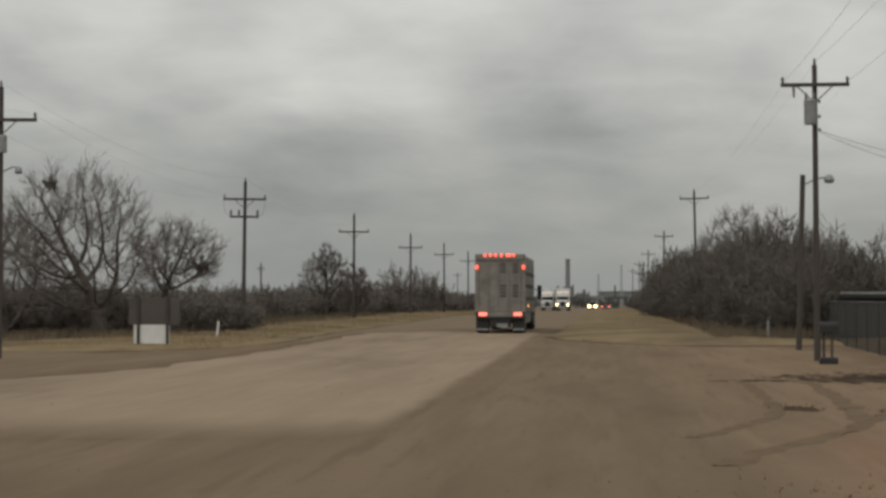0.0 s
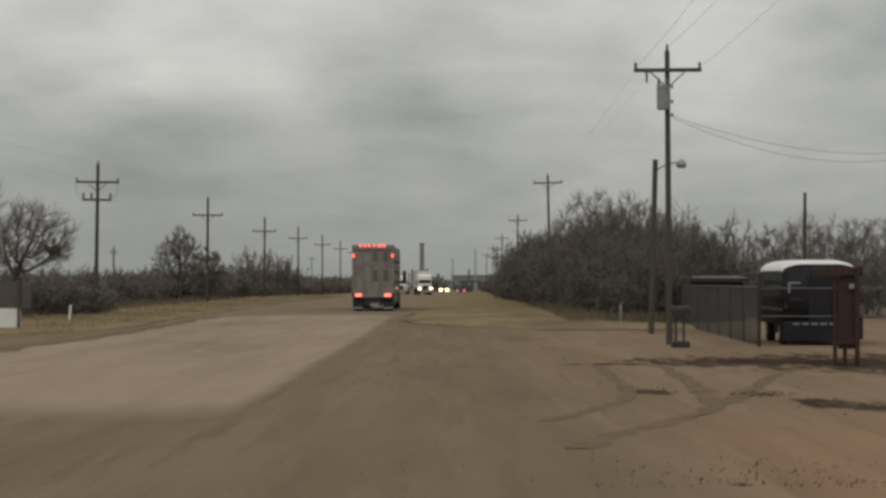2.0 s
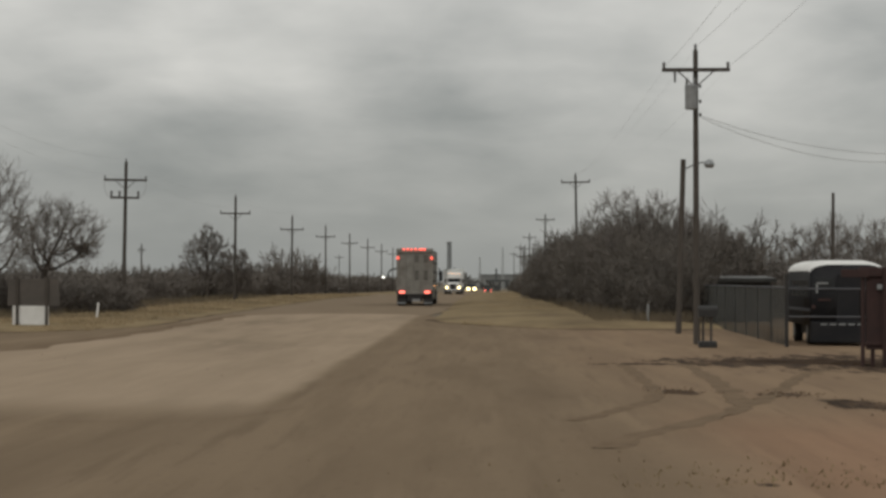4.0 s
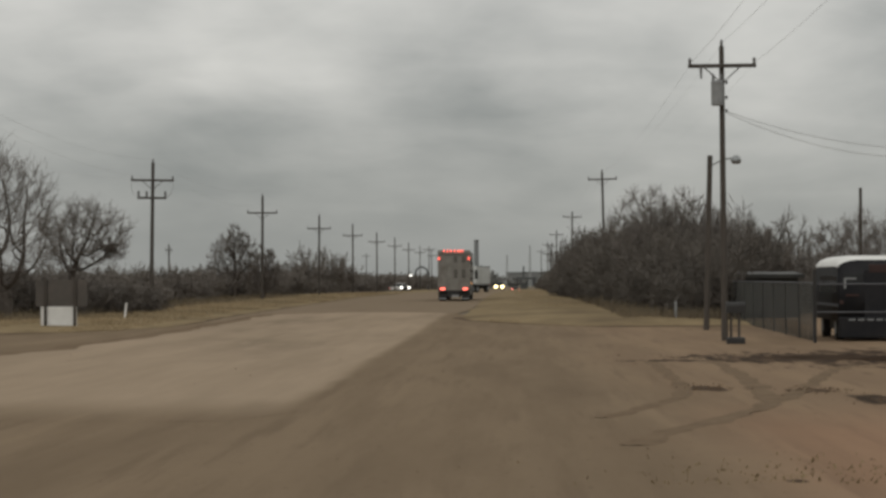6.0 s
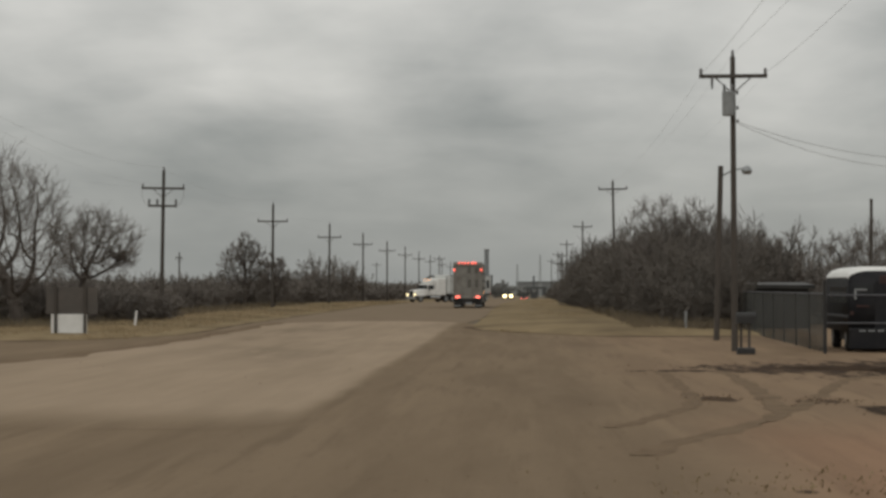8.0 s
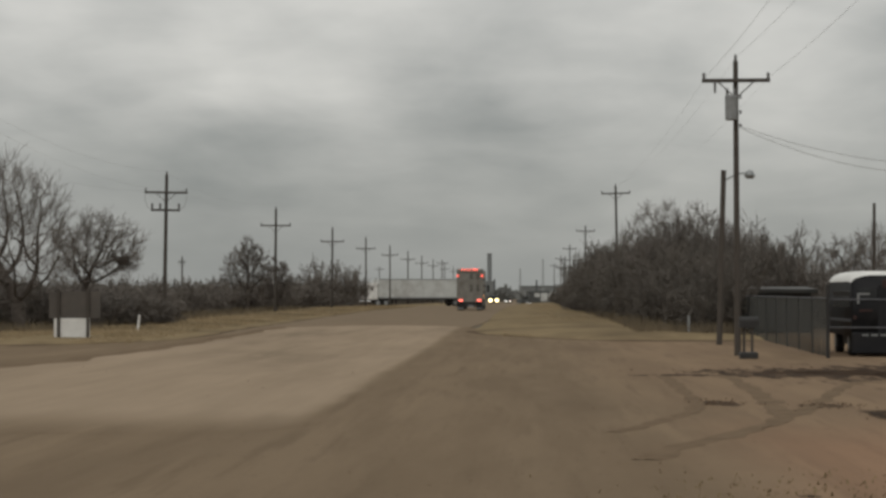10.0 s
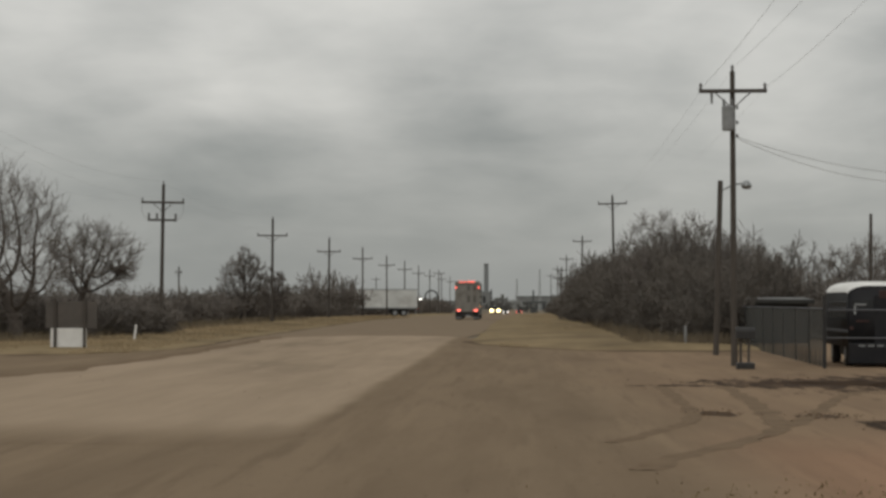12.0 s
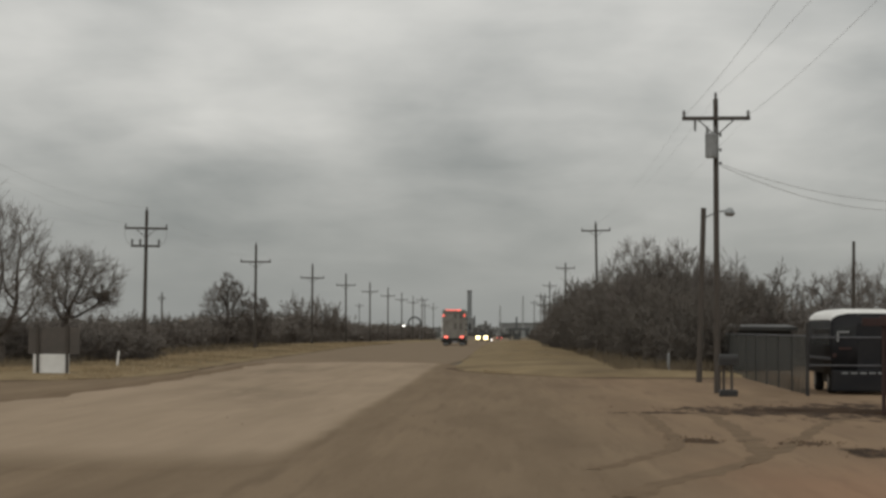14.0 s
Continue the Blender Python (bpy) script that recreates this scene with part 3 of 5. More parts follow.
def tree(name, m, height, radius, seed, label, twig=TWIG, base=0.25, fork=0.18, points=420, shift=(0.0, 0.0), girth=0.2, fine=0.0075, twigs=2, lumps=0.3):
    """A leafless tree: limbs grow from the trunk towards points spread in a domed crown, thinner at each
    fork, and end in sprays of fine twigs. base: where the crown begins, fork: where the trunk divides (of the height)."""
    rng = np.random.default_rng(seed)
    zc = height * (base + (1 - base) * 0.4)
    way = unit(rng.normal(0, 1, (points, 3)))
    lump = np.array([noise.noise(Vector(w * 1.9) + Vector((seed * 0.7, 0, 0))) for w in way])
    reach = rng.uniform(0.12, 1.0, points) ** 0.5 * (1 + lumps * lump)
    goal = way * reach[:, None] * np.array([radius, radius, 1.0])
    goal[:, 2] = np.where(goal[:, 2] > 0, goal[:, 2] * (height - zc - 0.25), goal[:, 2] * (zc - height * base)) + zc
    goal[:, 0] += shift[0]
    goal[:, 1] += shift[1]
    step = radius / 8.5
    rise = max(2, int(height * fork / step))
    nodes = [np.array([0.02 * k * shift[0] + rng.normal(0, 0.02), rng.normal(0, 0.02), -0.15 + k * (height * fork + 0.15) / rise]) for k in range(rise + 1)]
    parent = [-1] + list(range(rise))
    P = np.array(nodes)
    dist = np.linalg.norm(goal[:, None] - P[None], axis=2)
    near, best = dist.argmin(1), dist.min(1)
    alive = np.ones(points, bool)
    for _ in range(60):
        if not alive.any():
            break
        fresh = []
        for k in np.unique(near[alive]):
            pull = unit(goal[alive & (near == k)] - P[k]).sum(0)
            d = unit((pull + rng.normal(0, 0.35, 3) + [0, 0, 0.1])[None])[0]
            fresh.append(P[k] + d * step)
            parent.append(int(k))
        fresh = np.array(fresh)
        start = len(P)
        P = np.concatenate([P, fresh])
        dist = np.linalg.norm(goal[:, None] - fresh[None], axis=2)
        closer = dist.min(1) < best
        near = np.where(closer, start + dist.argmin(1), near)
        best = np.minimum(best, dist.min(1))
        alive &= best > step * 1.25
        if len(P) > 4 * points:
            break
    parent = np.array(parent)
    n = len(P)
    tips = np.ones(n)
    for k in range(n - 1, 0, -1):
        tips[parent[k]] += tips[k]
    r = fine * 1.3 * tips ** (math.log(girth / (fine * 1.3)) / math.log(n))
    a, b = P[parent[1:]], P[1:]
    r0, r1 = np.minimum(r[parent[1:]], r[1:] * 1.5), r[1:]
    thick = r1 > 0.035
    # sprays of twigs on the thin wood
    thin = np.nonzero(r[1:] < 0.03)[0] + 1
    pick = np.repeat(thin, twigs)
    along = unit(P[pick] - P[parent[pick]])
    out = unit(P[pick] - np.array([shift[0], shift[1], zc * 0.6]))
    sprays = grow(rng, P[pick], along * 0.45 + out * 0.75 + rng.normal(0, 0.34, (len(pick), 3)), radius * rng.uniform(0.12, 0.28, len(pick)), np.full(len(pick), fine),
                  [(2, 3, 0.62, 0.34, 0.8), (1, 0, 0, 0, 0)], lift=0.14, wander=0.14)
    root = thing(name, m, label, "tree")
    v, f = stroke_arrays(a[thick], b[thick], r0[thick], r1[thick], 6)
    t = new("trunk", fast_mesh("trunk", v, f, BARK))
    t.parent = root
    v, f = joined([stroke_arrays(a[~thick], b[~thick], r0[~thick], r1[~thick])] + [stroke_arrays(p, q, np.maximum(c, fine * 0.7), np.maximum(d, fine * 0.5)) for p, q, c, d in sprays])
    c = new("crown", fast_mesh("crown", v, f, twig))
    c.parent = root
    return root


def clump(seed, fine=0.013, n_stem=11):
    """One thicket bush about one metre high and wide, to be scaled."""
    rng = np.random.default_rng(seed)
    a = rng.uniform(0, 2 * np.pi, n_stem)
    rad = rng.uniform(0, 0.25, n_stem)
    p = np.stack([np.cos(a) * rad, np.sin(a) * rad, 0 * a - 0.02], 1)
    w = np.stack([np.cos(a) * rng.uniform(0, 0.75, n_stem), np.sin(a) * rng.uniform(0, 0.75, n_stem), np.ones(n_stem)], 1)
    lv = grow(rng, p, w, rng.uniform(0.65, 1.0, n_stem), np.full(n_stem, 0.012),
              [(3, 7, 0.42, 0.5, 0.6), (2, 6, 0.55, 0.5, 0.6), (1, 6, 0.6, 0.45, 0.7), (1, 0, 0, 0, 0)], lift=0.05)
    return lv


CLUMPS = [clump(s) for s in range(40, 48)]


def brush(name, places, mat, label, seed, fine=0.012, keep=0.45):
    """places: (x, y, height, width) of each bush; all joined into one mass. keep: share of the finest twigs."""
    rng = np.random.default_rng(seed)
    chunks = []
    for x, y, h, wd in places:
        lv = CLUMPS[rng.integers(len(CLUMPS))]
        a = rng.uniform(0, 2 * np.pi)
        rot = np.array([[math.cos(a), -math.sin(a), 0], [math.sin(a), math.cos(a), 0], [0, 0, 1]]) * np.array([[wd], [wd], [h]])
        thick = fine * (0.6 + y / 260)
        at = np.array([x, y, gz(y)])
        for i, (p, q, r0, r1) in enumerate(lv):
            k = (1.3, 1.0, 0.8, 0.65)[i] * thick
            if i < 2:
                chunks.append(stroke_arrays(p @ rot.T + at, q @ rot.T + at, np.full(len(p), k), np.full(len(p), k * 0.6)))
            else:
                some = rng.random(len(p)) < keep
                k *= 1.25 / keep ** 0.65
                p, q = p[some], q[some]
                chunks.append(twig_arrays(p @ rot.T + at, q @ rot.T + at, np.full(len(p), k), np.full(len(p), k * 0.6), rng))
    v, f = joined(chunks)
    return tagged(new(name, fast_mesh(name, v, f, mat)), label, "brush", "", "stuff")


def band(seed, y0, y1, step, x_of, h_of, depth, rows, width=0.75):
    rng = np.random.default_rng(seed)
    out = []
    y = y0
    while y < y1:
        for k in range(rows):
            if x_of(y) + k * depth > 9.2 and y < 125:
                continue
            h = h_of(y, k) * rng.uniform(0.75, 1.15)
            out.append((x_of(y) + (k + rng.uniform(-0.3, 0.5)) * depth, y + rng.uniform(-0.5, 0.5) * step, h, h * width * rng.uniform(0.8, 1.2)))
        y += step * (0.6 + y / 400)
    return out


def build_plants():
    # east thicket along the road, its tall trees and the paler trees behind the yard
    front = lambda y: 7.0 - min(2.4, (y - 112) * 0.022)
    brush("thicket_east", band(1, 111.5, 235, 1.45, front, lambda y, k: (1.7 if k == 0 else 3.0 + min(1.1, (y - 113) * 0.03)), 1.5, 5), BRUSH_SHADED, "dense dark leafless thicket beside the grass verge", 21, keep=0.65)
    brush("thicket_east_far", band(2, 235, 640, 3.4, lambda y: 4.9 + (y - 235) * 0.006, lambda y, k: (1.9 if k == 0 else 3.9 - 0.002 * (y - 235)), 2.4, 3), BRUSH_SHADED, "dark leafless thicket further along the road", 22, keep=0.25)
    brush("yard_brush", band(3, 126, 136, 2.6, lambda y: 9.5, lambda y, k: 2.6, 2.2, 7, 0.75), BRUSH, "dark leafless brush behind the yard", 23)
    brush("field_brush", [(30 + 2.4 * i, 236 + (i % 3) * 2, 3.6, 3.0) for i in range(12)], BRUSH, "dark leafless brush across the field", 28)
    for i, (x, y, h, r) in enumerate(((7.9, 146, 7.3, 2.2), (10.3, 152, 7.2, 1.9), (6.9, 139, 5.0, 1.5), (11.6, 143, 5.8, 1.7))):
        tree("bare_tree", pose(x, y, 0), h, r, 300 + i, "tall leafless tree rising out of the dark thicket", TWIG, 0.3, 0.3, 420, girth=0.16, fine=0.009, twigs=4)
    for i, (x, y, h) in enumerate(((13.2, 138, 5.3), (15.2, 141, 5.9), (17.2, 138, 5.5), (19.2, 142, 5.8), (21.2, 139, 5.3), (23.0, 143, 5.6), (12.4, 146, 4.9), (33, 238, 8.4), (37, 240, 8.8), (41, 238, 8.6), (45, 241, 9.0), (49, 238, 8.8))):
        tree("bare_tree", pose(x, y, 0), h * 0.94, 1.75 if y < 200 else 3.0, 330 + i, "grey leafless tree behind the yard", PALE_TWIG, 0.15, 0.12, 260, girth=0.12, fine=0.010 if y < 200 else 0.014, twigs=3, lumps=0.4)
    # west: low brush behind the bank, then higher bushes
    brush("thicket_west", band(4, 128, 356, 2.0, lambda y: -23.9 - 0.004 * (y - 120), lambda y, k: 1.95 + 0.0042 * max(0, y - 200), -2.3, 3, 0.95), BRUSH, "low dark leafless brush behind the bank", 24, keep=0.35)
    brush("thicket_near", band(5, 124, 150, 2.2, lambda y: -23.5, lambda y, k: 1.8 + 0.1 * k, -2.4, 6, 1.0), BRUSH, "low dark brush under the trees", 25)
    brush("thicket_west_far", band(6, 402, 740, 3.6, lambda y: -22.0 - 0.002 * (y - 390), lambda y, k: 2.2 + 0.0035 * (y - 390), -3.2, 3, 0.95), BRUSH, "dark brush beyond the side road", 26, keep=0.22)
    brush("bush_group", [(-22.4, 306, 4.6, 3.2), (-23.6, 300, 4.8, 3.4), (-22.0, 318, 4.2, 3.0), (-21.4, 328, 3.4, 1.8), (-24.8, 296, 4.0, 3.2), (-26.0, 288, 3.7, 3.0), (-21.7, 322, 4.0, 1.6)], BRUSH, "rounded dark leafless bushes", 27)
    brush("undergrowth", band(8, 124, 138, 1.5, lambda y: -19.6 - 0.2 * max(0, 130 - y), lambda y, k: 1.25 + 0.1 * k, -1.5, 7, 1.1), BRUSH, "low grey-brown undergrowth round the tree trunks", 29)
    tree("mesquite_tree", pose(-23.75, 118.5, 0), 8.1, 3.8, 411, "broad leafless tree with many spreading dark limbs", TWIG, 0.12, 0.13, 1500, (-1.3, 0), 0.34, 0.0095, 4, 0.25)
    tree("mesquite_tree", pose(-29.3, 123, 0), 6.0, 3.2, 405, "spreading leafless tree beside the larger one", TWIG, 0.1, 0.14, 700, girth=0.22, fine=0.010, twigs=4)
    tree("mesquite_tree", pose(-21.9, 125, 0), 5.9, 2.2, 402, "leafless tree with a round clump of mistletoe", TWIG, 0.36, 0.34, 650, (0.7, 0), 0.16, 0.009, 4)
    tree("bare_tree", pose(-23.3, 212, 0), 6.3, 2.0, 403, "rounded leafless tree standing over the brush", TWIG, 0.1, 0.1, 600, girth=0.18, fine=0.014, twigs=6)
    tree("bare_tree", pose(-21.2, 216, 0), 4.9, 1.25, 404, "smaller leafless tree over the brush", TWIG, 0.15, 0.14, 320, girth=0.12, fine=0.013, twigs=6)
    # clumps of mistletoe in the crowns
    for x, y, z, s in ((-19.95, 125, 3.45, 0.34), (-26.0, 118, 7.3, 0.26)):
        lv = CLUMPS[3]
        chunks = [stroke_arrays((p - [0, 0, 0.5]) * s * 1.9 + [0, 0, 0], (q - [0, 0, 0.5]) * s * 1.9, np.full(len(p), 0.012), np.full(len(p), 0.010)) for p, q, r0, r1 in lv]
        v, f = joined(chunks)
        ob = new("mistletoe_clump", fast_mesh("mistletoe_clump", v, f, BRUSH))
        ob.location = (x, y, z)
        tagged(ob, "dark round clump of mistletoe hanging among bare twigs", "mistletoe")


build_plants()


# ---- poles and wires ----
def utility_pole(x, y, height, arm, style, label, lean=(0.0, 0.0), turn=0.0, radius=0.125, drop=0.62):
    root = thing("utility_pole", pose(x, y, 0, lean[0], lean[1], turn), label, "utility pole", "power line poles")
    height -= gz(y)
    part("pole", tubed((0, 0, -0.3), (0, 0, height), radius, radius * 0.72, 10), POLE, root)
    za = height - drop
    bm = boxed(-arm / 2, arm / 2, -radius - 0.1, -radius, za - 0.06, za + 0.06, 0.012)
    part("crossarm", bm, ARM_WOOD, root)
    for s in (-1, 1):
        part("brace", tubed((s * 0.55, -radius - 0.02, za - 0.05), (0, -radius, za - 0.55), 0.02, sides=5), ARM_WOOD, root)
        part("insulator", revolve([(0.03, 0), (0.055, 0.05), (0.04, 0.09), (0.06, 0.13), (0.03, 0.2)], sides=8), CERAMIC, root).location = (s * (arm / 2 - 0.06), -radius - 0.05, za + 0.05)
    part("insulator", revolve([(0.03, 0), (0.055, 0.06), (0.04, 0.1), (0.05, 0.15), (0.02, 0.24)], sides=8), CERAMIC, root).location = (0, 0, height - 0.02)
    if style == "double":
        zb = za - 1.0
        part("crossarm", boxed(-0.8, 0.8, -radius - 0.1, -radius, zb - 0.06, zb + 0.06, 0.012), ARM_WOOD, root)
        for s in (-0.76, -0.3, 0.76):
            part("fuse_cutout", boxed(s - 0.06, s + 0.06, -radius - 0.2, -radius - 0.08, zb - 0.08, zb + 0.38, 0.02), CERAMIC, root)
        for s in (-1, 1):
            pts = [(s * 1.15, -0.2, za), (s * 1.2, -0.2, za - 0.4), (s * 1.05, -0.2, za - 0.8), (s * 0.78, -0.2, zb - 0.02)]
            bm = bmesh.new()
            for a, b in zip(pts, pts[1:]):
                tube(bm, a, b, 0.016, sides=5)
            part("jumper_wire", bm, WIRE, root)
    if style == "transformer":
        can = part("transformer", revolve([(0.16, 0), (0.19, 0.03), (0.19, 0.70), (0.2, 0.72), (0.17, 0.78)], sides=14), CAN, root)
        can.location = (-0.17, -0.3, za - 1.25)
        for k, sx in enumerate((-0.34, -0.1)):
            part("bushing", revolve([(0.03, 0), (0.06, 0.05), (0.03, 0.09), (0.055, 0.13), (0.025, 0.22)], sides=8), CERAMIC, root).location = (0.05 + sx, -0.3, za - 0.48)
        part("fuse_cutout", tubed((-0.66, -0.2, za - 0.06), (-0.66, -0.22, za - 0.4), 0.045, 0.03, 7), CERAMIC, root)
        part("bracket", boxed(-0.12, 0.0, -0.2, -0.06, za - 1.1, za - 1.02), GALV, root)
        for k, zz in enumerate((za - 0.56, za - 1.03, za - 1.45)):
            part("spool_insulator", revolve([(0.05, 0), (0.03, 0.04), (0.05, 0.1)], sides=8), CERAMIC, root).location = (radius + 0.03, 0, zz)
    if style == "lamp":
        can = part("transformer", revolve([(0.14, 0), (0.16, 0.03), (0.16, 0.55), (0.12, 0.6)], sides=12), CAN, root)
        can.location = (0.12, -0.25, za - 1.1)
        part("lamp_arm", tube(tubed((0, 0, za - 1.75), (0.42, 0, za - 1.55), 0.025, sides=6), (0.42, 0, za - 1.55), (0.62, 0, za - 1.58), 0.025, sides=6), GALV, root)
        part("lamp_head", revolve([(0.06, 0.16), (0.1, 0.1), (0.14, 0.0), (0.11, -0.08)][::-1], sides=10), GALV, root).location = (0.62, 0, za - 1.7)
    return root


def wire(points, sag, radius, label, count=14):
    bm = bmesh.new()
    for p, q in zip(points, points[1:]):
        p, q = Vector(p), Vector(q)
        last = p
        for i in range(1, count + 1):
            k = i / count
            c = p.lerp(q, k) - Vector((0, 0, sag * 4 * k * (1 - k)))
            tube(bm, last, c, radius, sides=4)
            last = c
    return tagged(part("power_wire", bm, WIRE), label, "wire", "overhead wires")


WEST = [(-20.05, 83, 9.0), (-20.53, 143.5, 8.62), (-20.2, 204, 8.9), (-20.2, 264, 8.9), (-20.2, 320, 9.1), (-20.2, 377, 9.1), (-20.2, 434, 9.2), (-20.2, 492, 9.2), (-20.4, 556, 9.3), (-20.2, 632, 9.3), (-20.2, 705, 9.3)]
EAST = [(6.6, 79.5, 9.2), (7.65, 211, 10.75), (7.6, 328, 10.4), (7.5, 440, 10.0), (7.6, 560, 9.8), (7.6, 690, 9.6)]


def build_poles():
    for i, (x, y, h) in enumerate(WEST):
        h -= (0, 0, 0.25)[i] if i < 3 else 0.36
        style = "lamp" if i == 0 else "double" if i == 1 else "plain"
        label = ("dark wooden pole with a crossarm, transformer and street lamp", "dark wooden pole with two crossarms and fuse cutouts")[i] if i < 2 else "dark wooden power pole with a single crossarm"
        utility_pole(x, y, h, 2.44 if i else 2.5, style, label, ((0, 0.6), (0, 0.9))[i] if i < 2 else (0, random.uniform(-0.5, 0.5)), 0, 0.125, 1.1 if i == 0 else 1.02 if i == 1 else 1.36)
    for i, (x, y, h) in enumerate(EAST):
        label = "dark wooden pole with crossarm and grey transformer can" if i == 0 else "dark wooden power pole rising from the thicket"
        utility_pole(x, y, h, 2.12 if i == 0 else 2.4, "transformer" if i == 0 else "plain", label, (0, -0.35) if i == 0 else (0, -1.2 if i == 1 else 0.4), 0, 0.11 if i == 0 else 0.125)
    # second line of poles behind: small far ones
    for x, y, h, a in ((-37.0, 640, 8.2, 2.2), (-43.5, 320, 6.3, 0.8), (-17.2, 520, 8.4, 2.4), (6.3, 430, 6.6, 2.4), (7.2, 470, 8.4, 2.0)):
        utility_pole(x, y, h, a, "plain", "small far wooden pole over the brush")
    p = thing("bare_post", pose(16.1, 118, 0), "bare wooden post among the yard trees", "post")
    part("post", tubed((0, 0, -0.2), (0, 0, 6.0), 0.09, 0.07), POLE, p)
    # yard lamp on its own leaning pole
    lamp = thing("yard_lamp_pole", pose(7.24, 95.5, 0, 0, 1.5, 0), "leaning dark pole with a yard lamp on an arm", "street lamp")
    part("pole", tubed((0, 0, -0.3), (0, 0, 6.55), 0.115, 0.10, 10), POLE, lamp)
    part("arm", tube(tubed((0.1, 0, 6.2), (0.5, 0, 6.42), 0.03, sides=6), (0.5, 0, 6.42), (1.05, 0, 6.5), 0.03, sides=6), GALV, lamp)
    head = part("lamp_head", revolve([(0.05, 0.2), (0.12, 0.16), (0.2, 0.02), (0.19, -0.04), (0.13, -0.12)][::-1], sides=14), GALV, lamp)
    head.location = (0.98, 0, 6.38)
    # wires
    for side in (-1.15, 0, 1.15):
        pts = [(x + side * (1.0 if side else 0), y, z + (-0.9 if side else 0.2)) for x, y, z in WEST[:6]]
        wire([(-18.9 + side, 22, 8.6)] + pts, 0.75, 0.0035, "thin overhead wire between the poles")
    for side in (-1.0, 0, 1.0):
        wire([(6.2 + side, 14, 9.6), (6.65 + side, 79.5, 8.75 if side else 9.4)], 0.5, 0.005, "thin overhead wire along the road")
        wire([(6.65 + side, 79.5, 8.75 if side else 9.4), (7.5 + side, 211, 10.3 if side else 10.9), (7.6 + side, 328, 9.9)], 0.8, 0.003, "thin overhead wire along the road")
    wire([(6.72, 79.5, 7.15), (15.5, 92, 6.6)], 0.35, 0.009, "service wire sagging towards the yard")
    wire([(6.72, 79.5, 7.1), (15.5, 92, 6.35)], 0.5, 0.009, "service wire sagging towards the yard")


build_poles()


# ---- roadside things ----
def wheel(parent, x, y, r, width, rim=GALV):
    w = part("wheel", revolve([(r * 0.62, -width / 2), (r * 0.95, -width * 0.47), (r, -width * 0.3), (r, width * 0.3), (r * 0.95, width * 0.47), (r * 0.62, width / 2)], "x", 20), RUBBER, parent)
    w.location = (x, y, r)
    part("rim", revolve([(r * 0.2, -width * 0.52), (r * 0.6, -width * 0.51), (r * 0.6, width * 0.51), (r * 0.2, width * 0.52)], "x", 16), rim, w)
    return w


def sign_board():
    s = thing("sign_board", pose(-18.78, 104.6, 0), "weathered two-post roadside sign with a blank white lower panel", "sign")
    part("panel", boxed(-0.78, 0.72, 0.06, 0.11, 0.03, 0.84, 0.01), WHITE, s, "blank white panel")
    part("upper_panel", boxed(-0.98, 1.15, 0.07, 0.11, 0.84, 1.95, 0.01), BOARD, s, "faded grey-brown board")
    for x in (-0.58, 0.64):
        part("post", boxed(x - 0.055, x + 0.055, -0.06, 0.055, -0.2, 2.05, 0.012), POLE, s)
    return s


def marker_post(x, y, h, lean, label):
    m = thing("marker_post", pose(x, y, 0, 0, lean, 0), label, "marker post", "roadside markers")
    part("post", boxed(-0.05, 0.05, -0.02, 0.02, -0.2, h, 0.01), WHITE if lean else CAN, m)


def mailboxes():
    m = thing("mailbox_stand", pose(6.62, 75.8, 0), "dark mailbox on two posts in a heavy base", "mailbox")
    bm = bmesh.new()
    prof = [(-0.14, 0.0), (0.14, 0.0), (0.14, 0.2)] + [(0.14 * math.cos(a), 0.2 + 0.13 * math.sin(a)) for a in [math.pi * i / 8 for i in range(1, 8)]] + [(-0.14, 0.2)]
    for k in (-0.29, 0.29):
        vs = [bm.verts.new((k, y, 0.92 + z)) for y, z in prof]
        bm.faces.new(vs)
    bm.verts.ensure_lookup_table()
    n = len(prof)
    for i in range(n):
        j = (i + 1) % n
        bm.faces.new((bm.verts[i], bm.verts[j], bm.verts[n + j], bm.verts[n + i]))
    bmesh.ops.recalc_face_normals(bm, faces=bm.faces[:])
    part("box", bm, BLACK, m)
    for x in (-0.14, 0.1):
        part("post", tubed((x, 0, 0.1), (x, 0, 0.93), 0.04, sides=8), POLE, m)
    part("base", boxed(-0.27, 0.27, -0.22, 0.22, -0.03, 0.2, 0.05), BLACK, m)


